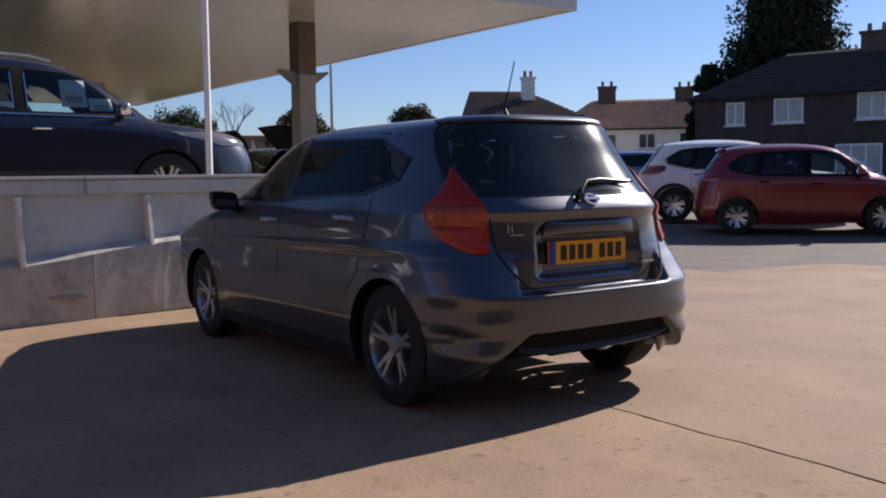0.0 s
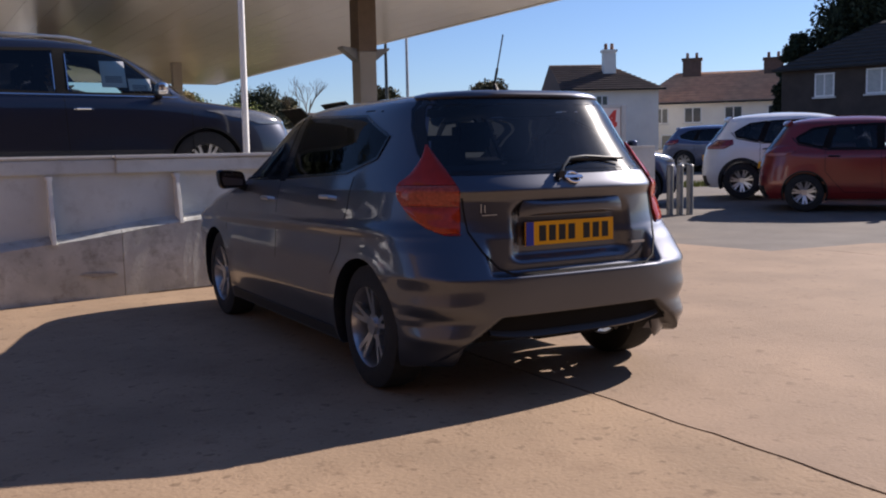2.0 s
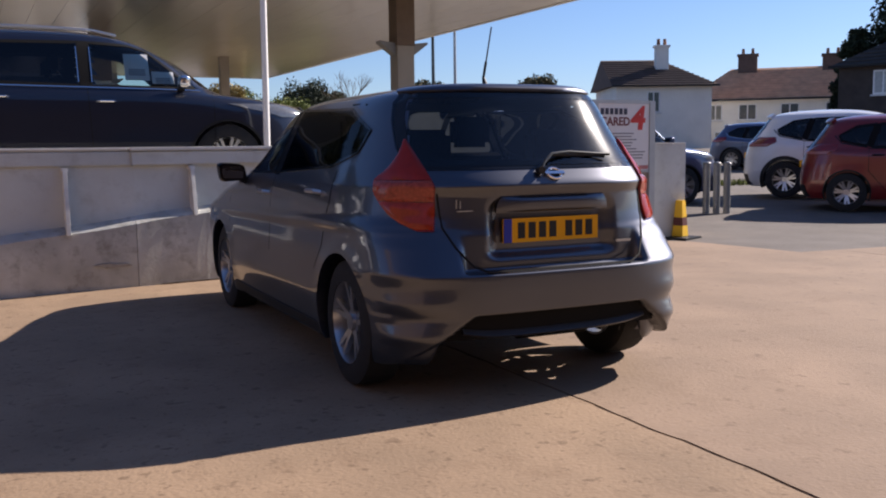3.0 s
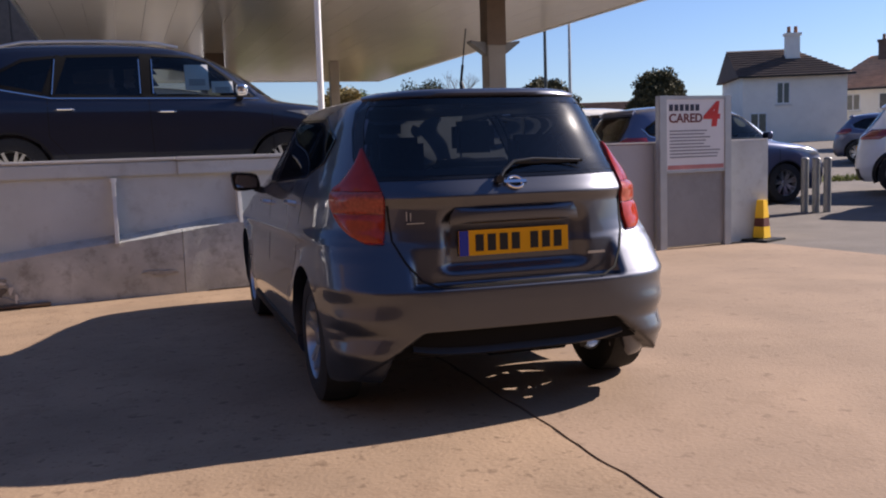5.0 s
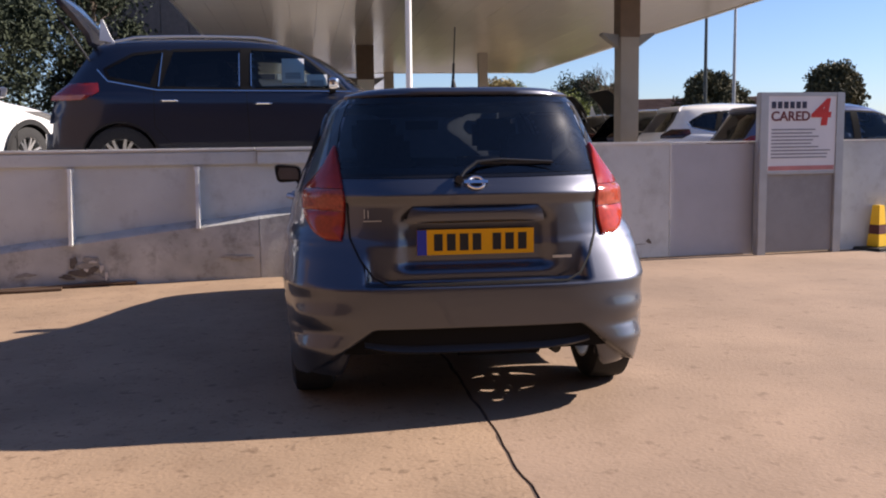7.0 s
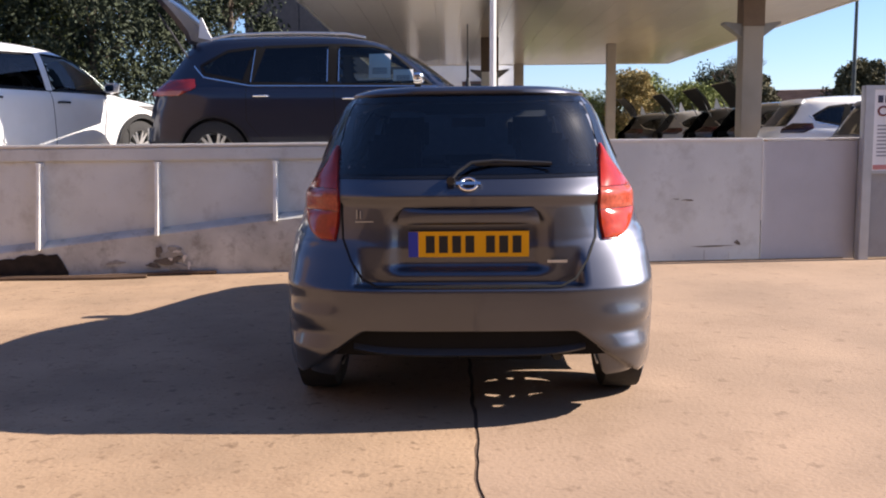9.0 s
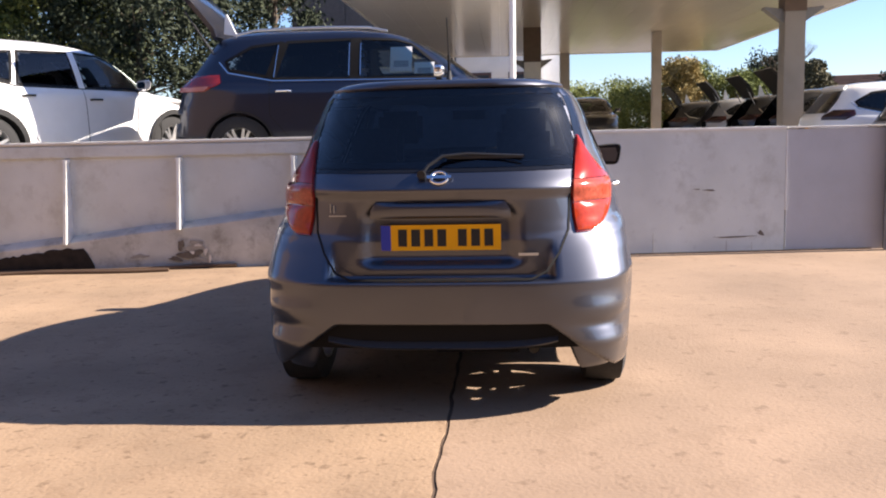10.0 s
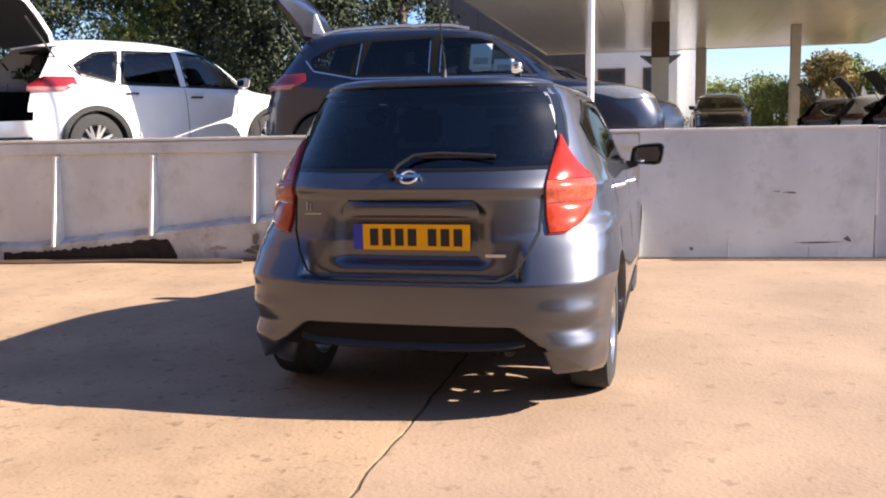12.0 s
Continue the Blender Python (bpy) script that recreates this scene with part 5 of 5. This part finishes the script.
road_car("silver_saloon", car_at(-2.9, 11.2, 0.80, 0), 4.4, 1.8, 1.45, silver_paint, "silver car parked under the canopy edge", wheel=0.32)
row = "cars in a row under the canopy"
for x, y, pt, lb in ((5.4, 12.35, white_paint, "white car with its boot shut under the canopy"), (5.35, 15.15, black_paint, "dark car with its tailgate raised under the canopy"), (5.4, 17.75, black_paint, "dark car with its tailgate raised under the canopy"), (5.25, 20.35, silver_paint, "silver car with its tailgate raised under the canopy"), (4.8, 22.95, black_paint, "dark car with its tailgate raised under the canopy")):
    road_car("parked_hatchback", car_at(x, y, 0.37, -2), 4.1, 1.74, 1.50, pt, lb, wheel=0.31, group=row, open_boot=0 if pt is white_paint else 140, fin=True, gate_size=0.62)
road_car("parked_car", car_at(3.2, 30.2, 0.76, -90), 4.2, 1.76, 1.46, black_paint, "black car parked nose out under the canopy", wheel=0.32)
road_car("distant_car", car_at(19.0, 19.0, 0.4, -60), 4.3, 1.76, 1.45, blue_paint, "blue-grey car parked across the road", wheel=0.32)
road_car("distant_car", car_at(21.2, 20.4, 0.4, -60), 4.3, 1.76, 1.45, black_paint, "dark car parked across the road", wheel=0.32)


# ---- houses ----
def house(name, m, w, d, eave, ridge, hip, wall_m, roof_m, label, windows=(), chimneys=(), window_m=None, gable_wall=None):
    """A two-storey house, its front along x at y = 0, the depth towards +y."""
    h = thing(name, m, label, "house")
    t = 0.25
    part("wall", boxed((0, 0, -0.5), (w, t, eave)), wall_m, h)
    part("wall", boxed((0, d - t, -0.5), (w, d, eave)), wall_m, h)
    part("wall", boxed((0, t, -0.5), (t, d - t, eave)), wall_m, h)
    part("wall", boxed((w - t, t, -0.5), (w, d - t, eave)), wall_m, h)
    o = 0.35
    bm = bmesh.new()
    lo = [bm.verts.new(p) for p in ((-o, -o, eave - 0.1), (w + o, -o, eave - 0.1), (w + o, d + o, eave - 0.1), (-o, d + o, eave - 0.1))]
    hl, hr = hip
    a, b = bm.verts.new((hl if hl else -o, d / 2, ridge)), bm.verts.new((w - hr if hr else w + o, d / 2, ridge))
    bm.faces.new((lo[0], lo[1], b, a))
    bm.faces.new((lo[2], lo[3], a, b))
    bm.faces.new((lo[1], lo[2], b))
    bm.faces.new((lo[3], lo[0], a))
    bm.faces.new(lo[::-1])
    roof = part("roof", bm, roof_m, h)
    part("gutter", boxed((-o, -o - 0.1, eave - 0.18), (w + o, -o, eave - 0.06)), black_plastic, h)
    # courses of tiles on the front slope
    L = math.hypot(d / 2 + o, ridge - eave + 0.1)
    for k in range(1, 12):
        f = k / 12
        y, z = -o + (d / 2 + o) * f, eave - 0.1 + (ridge - eave + 0.1) * f
        x0 = -o + ((hl + o) * f if hl else 0)
        x1 = w + o - ((hr + o) * f if hr else 0)
        part("tile_course", boxed((x0, y - 0.05, z - 0.01), (x1, y + 0.05, z + 0.045)), roof_m, roof)
    for cx, cz, cw, ch in windows:
        win = part("window", boxed((cx - cw / 2, -0.03, cz - ch / 2), (cx + cw / 2, 0.02, cz + ch / 2)), mat("window_white", (0.78, 0.78, 0.76), 0.5), h)
        nx = 2 if cw < 1.6 else 3
        for k in range(nx):
            pw = (cw - 0.08 * (nx + 1)) / nx
            x0 = cx - cw / 2 + 0.08 + k * (pw + 0.08)
            part("pane", boxed((x0, -0.036, cz - ch / 2 + 0.08), (x0 + pw, -0.031, cz + ch / 2 - 0.08)), window_m or mat("dark_pane", (0.05, 0.06, 0.07), 0.08), win)
        part("sill", boxed((cx - cw / 2 - 0.08, -0.12, cz - ch / 2 - 0.08), (cx + cw / 2 + 0.08, 0.0, cz - ch / 2)), cap_mat, win)
    for cx, cy, top, cw, cm in chimneys:
        c = part("chimney", boxed((cx - cw / 2, cy - cw / 3, eave), (cx + cw / 2, cy + cw / 3, top)), cm, h)
        part("chimney_crown", boxed((cx - cw / 2 - 0.08, cy - cw / 3 - 0.08, top), (cx + cw / 2 + 0.08, cy + cw / 3 + 0.08, top + 0.15)), cm, c)
        for s in (-0.25, 0.25):
            bm = bmesh.new()
            rod(bm, (cx + s * cw, cy, top + 0.15), (cx + s * cw, cy, top + 0.55), 0.12, 10, 0.1)
            part("chimney_pot", bm, mat("clay_pot", (0.30, 0.15, 0.09), 0.8), c)
    return h


white_wall = mat("white_render", (0.84, 0.81, 0.74), 0.85, vary=0.06, scale=1.0, dirt=0.2, dirt_color=(0.5, 0.46, 0.4))
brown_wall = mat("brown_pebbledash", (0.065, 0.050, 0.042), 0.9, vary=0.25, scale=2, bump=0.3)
slate_roof = mat("dark_roof_tiles", (0.09, 0.06, 0.05), 0.8, vary=0.2, scale=2)
clay_roof = mat("clay_roof_tiles", (0.62, 0.35, 0.21), 0.85, vary=0.2, scale=2)
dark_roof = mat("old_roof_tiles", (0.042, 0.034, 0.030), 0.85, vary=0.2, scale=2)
brick = mat("chimney_brick", (0.10, 0.07, 0.06), 0.9, vary=0.25, scale=4)


def facing(x0, y0, x1, y1):
    """A frame with x running from the first point to the second."""
    return pose(x0, y0, ground_z(x0, y0), 0, 0, math.degrees(math.atan2(y1 - y0, x1 - x0)))


house("cottage", facing(33.26, 42.42, 38.9, 39.6), 5.9, 7.0, 4.0, 5.75, (0, 2.4), white_wall, slate_roof, "white rendered house with a dark tiled roof and a white chimney", [(2.3, 2.9, 0.8, 1.3), (0.9, 1.2, 1.0, 1.2)], [(3.3, 2.2, 6.4, 0.8, white_wall)])
house("terrace_house", facing(42.5, 46.2, 51.2, 36.6), 13.0, 7.5, 3.2, 5.45, (2.6, 0), white_wall, clay_roof, "white terraced house with a clay tile roof and brick chimneys", [(1.8, 2.25, 0.9, 1.1), (3.9, 2.25, 1.2, 1.1), (6.6, 2.25, 1.2, 1.1), (9.4, 2.25, 1.2, 1.1), (11.6, 2.25, 0.9, 1.1), (2.5, 0.4, 1.5, 1.1), (7.5, 0.4, 1.5, 1.1)], [(3.7, 3.6, 6.3, 1.3, brick), (9.3, 3.6, 6.1, 1.3, brick)])
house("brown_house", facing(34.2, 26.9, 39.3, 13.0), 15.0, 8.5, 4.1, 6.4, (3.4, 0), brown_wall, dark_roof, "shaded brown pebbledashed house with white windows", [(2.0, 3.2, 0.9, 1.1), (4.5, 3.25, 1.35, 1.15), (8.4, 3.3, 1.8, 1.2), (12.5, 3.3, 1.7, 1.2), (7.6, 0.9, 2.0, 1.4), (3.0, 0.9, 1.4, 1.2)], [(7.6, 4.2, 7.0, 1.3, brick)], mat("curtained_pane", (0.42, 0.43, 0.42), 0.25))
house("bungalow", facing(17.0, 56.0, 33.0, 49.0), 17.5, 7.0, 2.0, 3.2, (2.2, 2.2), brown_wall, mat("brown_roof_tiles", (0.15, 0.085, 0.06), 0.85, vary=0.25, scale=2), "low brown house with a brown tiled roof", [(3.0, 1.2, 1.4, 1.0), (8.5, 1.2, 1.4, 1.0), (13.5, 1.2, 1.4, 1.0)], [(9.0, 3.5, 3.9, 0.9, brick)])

# buildings behind the forecourt
shop = thing("shop_building", pose(-9.2, 38.5, YARD_Z), "plain dark clad showroom building behind the forecourt", "building")
part("wall", boxed((0, 0, -0.5), (7.3, 6, 8)), mat("dark_cladding", (0.06, 0.052, 0.05), 0.6, vary=0.15), shop)
for k in range(6):
    part("cladding_panel", boxed((0.1 + 1.19 * k, -0.04, 0.1), (1.24 + 1.19 * k, 0.0, 7.9)), mat("dark_panel", (0.075, 0.062, 0.058), 0.45, vary=0.2), shop)
white_b = thing("white_building", pose(-1.9, 40.0, YARD_Z), "white rendered building with dark windows behind the canopy", "building")
part("wall", boxed((0.05, 0, -0.5), (4.0, 8, 7)), white_wall, white_b)
# same white wall turned from the sun, its blue shade put into the colour
part("side_wing", boxed((4.0, 1.5, -0.5), (5.4, 8, 6)), mat("shade_blue_render", (0.62, 0.64, 0.68), 0.85, vary=0.05), white_b)
for x0, z0, w, hh in ((0.45, 1.2, 1.25, 1.9), (2.5, 1.2, 1.0, 1.9)):
    wn_ = part("window", boxed((x0, -0.05, z0), (x0 + w, 0.0, z0 + hh)), mat("brown_frame", (0.10, 0.06, 0.05), 0.6), white_b)
    part("pane", boxed((x0 + 0.12, -0.056, z0 + 0.12), (x0 + w - 0.12, -0.051, z0 + hh - 0.12)), mat("dark_pane", (0.05, 0.06, 0.07), 0.08), wn_)


# ---- trees ----
def leafy(name, m, height, spread, leaf_m, label, seed, clumps=40, leaves=70, leaf=0.22, trunk=0.16, low=0.25, category="tree", tall=1.0):
    """A tapered trunk with limbs, and a crown of many small leaves in uneven clumps."""
    rnd = random.Random(seed)
    t = thing(name, m, label, category)
    bark = mat("bark", (0.10, 0.075, 0.055), 0.95, vary=0.3, scale=10)
    bm = bmesh.new()
    rod(bm, (0, 0, -0.3), (0.1 * spread, 0, height * 0.55), trunk, 8, trunk * 0.5)
    ends = []
    for k in range(clumps):
        a, u = rnd.uniform(0, 2 * math.pi), rnd.random()
        z = height * (low + (1 - low) * rnd.uniform(0.05, 0.95))
        f = (z / height - low) / (1 - low)
        r = spread * math.sqrt(u) * (1.0 - 0.75 * f ** 1.6 * tall) * (0.55 + 0.45 * min(1, f * 4))
        ends.append(Vector((r * math.cos(a), r * math.sin(a), z)))
    for e in ends[: clumps // 3]:
        s = Vector((0.05 * spread, 0, min(e.z * 0.75, height * 0.5)))
        rod(bm, s, s.lerp(e, 0.9), trunk * 0.3, 5, trunk * 0.08)
    part("trunk", bm, bark, t)
    vs, fs = [], []
    for e in ends:
        cr = spread * rnd.uniform(0.16, 0.34)
        for k in range(leaves):
            d = Vector((rnd.gauss(0, 1), rnd.gauss(0, 1), rnd.gauss(0, 0.8)))
            p = e + d.normalized() * cr * rnd.uniform(0.4, 1.05)
            ax = Vector((rnd.gauss(0, 1), rnd.gauss(0, 1), rnd.gauss(0, 1))).normalized()
            bx = ax.cross(Vector((rnd.gauss(0, 1), rnd.gauss(0, 1), rnd.gauss(0, 1)))).normalized()
            s = leaf * rnd.uniform(0.6, 1.3)
            i = len(vs)
            vs += [p - ax * s, p + bx * s * 0.45, p + ax * s, p - bx * s * 0.45]
            fs.append((i, i + 1, i + 2, i + 3))
    me = bpy.data.meshes.new("crown")
    me.from_pydata([tuple(v) for v in vs], [], fs)
    me.materials.append(leaf_m)
    c = new("crown", me)
    c.parent = t
    return t


def leaf_mat(name, color):
    if name in MATS:
        return MATS[name]
    m = bpy.data.materials.new(name)
    m.use_nodes = True
    n, l = m.node_tree.nodes, m.node_tree.links
    b = n["Principled BSDF"]
    b.inputs["Roughness"].default_value = 0.75
    b.inputs["Specular IOR Level"].default_value = 0.25
    g = n.new("ShaderNodeNewGeometry")
    r = n.new("ShaderNodeValToRGB")
    r.color_ramp.elements[0].color = (color[0] * 0.55, color[1] * 0.6, color[2] * 0.6, 1)
    r.color_ramp.elements[1].color = (color[0] * 1.45, color[1] * 1.35, color[2] * 1.2, 1)
    l.new(g.outputs["Random Per Island"], r.inputs["Fac"])
    l.new(r.outputs["Color"], b.inputs["Base Color"])
    MATS[name] = m
    return m


dark_leaf = leaf_mat("dark_leaves", (0.030, 0.040, 0.022))
olive_leaf = leaf_mat("olive_leaves", (0.15, 0.175, 0.05))
dull_leaf = leaf_mat("dull_leaves", (0.085, 0.078, 0.04))
bronze_leaf = leaf_mat("bronze_leaves", (0.28, 0.22, 0.09))
for k, (x, y, h, sp, lm) in enumerate(((-16, 19, 9, 3.6, dark_leaf), (-12.5, 22, 8.5, 3.4, olive_leaf), (-9.5, 20.5, 8, 3.0, dark_leaf), (-7.2, 26, 8.5, 2.6, dark_leaf), (-19, 16, 9, 3.5, dark_leaf), (-14.5, 27, 11, 4.0, dark_leaf))):
    leafy("tree", pose(x, y, YARD_Z), h, sp, lm, "tall evergreen tree behind the forecourt" if lm == dark_leaf else "olive green tree behind the forecourt", 10 + k, 100, 420, 0.075, low=0.10)
for k, (x, y, h, sp, lm) in enumerate(((6.6, 41, 2.75, 2.4, olive_leaf), (4.2, 43, 2.6, 2.2, olive_leaf), (8.5, 39.6, 3.75, 1.5, bronze_leaf), (9.6, 42.0, 3.7, 2.3, olive_leaf), (11.6, 39.5, 3.0, 2.0, olive_leaf), (14.0, 44, 4.2, 2.2, dark_leaf))):
    leafy("bush", pose(x, y, YARD_Z * 0.6), h, sp, lm, "rounded sunlit bush beyond the canopy", 30 + k, 70, 240, 0.075, 0.08, 0.05, "bush", 0.8)
for k, (x, y, h, sp) in enumerate(((22.0, 46.0, 4.2, 2.1), (25.2, 38.8, 3.9, 1.9), (23.9, 47.5, 3.6, 1.8), (44.0, 28.5, 11.6, 4.2), (39.8, 30.6, 6.4, 1.2), (17.5, 50, 3.6, 1.8))):
    leafy("tree", pose(x, y, ground_z(x, y)), h, sp, dark_leaf if k in (3, 4) else dull_leaf, "dark evergreen tree near the houses" if k in (3, 4) else "dull green tree near the houses", 50 + k, 150 if k == 3 else 80, 420 if k == 3 else 220, 0.15 if k == 3 else 0.12, low=0.2)

# a bare tree beyond the column
bare = thing("bare_tree", pose(9.5, 26.5, 0.4), "leafless young tree with thin branches", "tree")
bm = bmesh.new()
rb = random.Random(8)


def twig(p, d, ln, r, depth):
    q = p + d * ln
    rod(bm, p, q, r, 5, r * 0.6)
    if depth:
        for _ in range(3):
            e = (d + Vector((rb.uniform(-0.6, 0.6), rb.uniform(-0.6, 0.6), rb.uniform(-0.05, 0.5)))).normalized()
            twig(p.lerp(q, rb.uniform(0.55, 1.0)), e, ln * rb.uniform(0.5, 0.75), r * 0.55, depth - 1)


twig(Vector((0, 0, -0.2)), Vector((0, 0, 1)), 1.9, 0.05, 5)
part("trunk", bm, mat("bark", (0.10, 0.075, 0.055), 0.95), bare)

# lamp columns by the road
for x, y, h, c in ((15.7, 32.5, 8.2, (0.05, 0.06, 0.06)), (18.9, 36.5, 9.0, (0.35, 0.36, 0.36))):
    lp = thing("street_lamp", pose(x, y, ground_z(x, y)), "tall tapered street lamp column", "street lamp", "street lamps")
    bm = bmesh.new()
    rod(bm, (0, 0, -0.2), (0, 0, h), 0.09, 12, 0.05)
    part("column", bm, mat("lamp_column" + str(h), c, 0.5, 0.4), lp, smooth=True)
    bm = bmesh.new()
    rod(bm, (0, 0, h), (0.9, 0, h + 0.12), 0.03, 8)
    box(bm, (0.7, -0.1, h + 0.06), (1.3, 0.1, h + 0.16))
    part("lantern", bm, mat("lamp_grey", (0.22, 0.21, 0.2), 0.5, 0.3), lp)

# unseen walls, added beside and behind the camera to cut sky fill and reflections
back = tagged(link("sky_block_north", boxed((-30, -10.4, -0.1), (14, -10.0, 6.5)), brick), "unseen brick wall added to hold back sky light", "wall", kind="structure")
tagged(link("sky_block_east", boxed((-10.4, -10.0, -0.6), (-10.0, 3.2, 6.5)), mat("dark_brick", (0.12, 0.08, 0.06), 0.9, vary=0.2, scale=3)), "unseen dark brick wall added to hold back sky light", "wall", kind="structure")

# a strip of rough grass beyond the posts
rg = random.Random(5)
vs, fs = [], []
for _ in range(2600):
    t, w = rg.random(), rg.uniform(-0.6, 0.6)
    x, y = 11.2 + 7.5 * t + w * 0.7, 13.6 - 2.6 * t + w * 0.7
    z = ground_z(x, y)
    a, h = rg.uniform(0, 6.28), rg.uniform(0.05, 0.14)
    dx, dy = math.cos(a) * 0.02, math.sin(a) * 0.02
    i = len(vs)
    vs += [(x - dx, y - dy, z - 0.01), (x + dx, y + dy, z - 0.01), (x + dy * 2, y + dx * 2, z + h)]
    fs.append((i, i + 1, i + 2))
me = bpy.data.meshes.new("grass")
me.from_pydata(vs, [], fs)
me.materials.append(olive_leaf)
tagged(new("grass", me), "strip of rough green grass beside the road", "grass", kind="stuff")
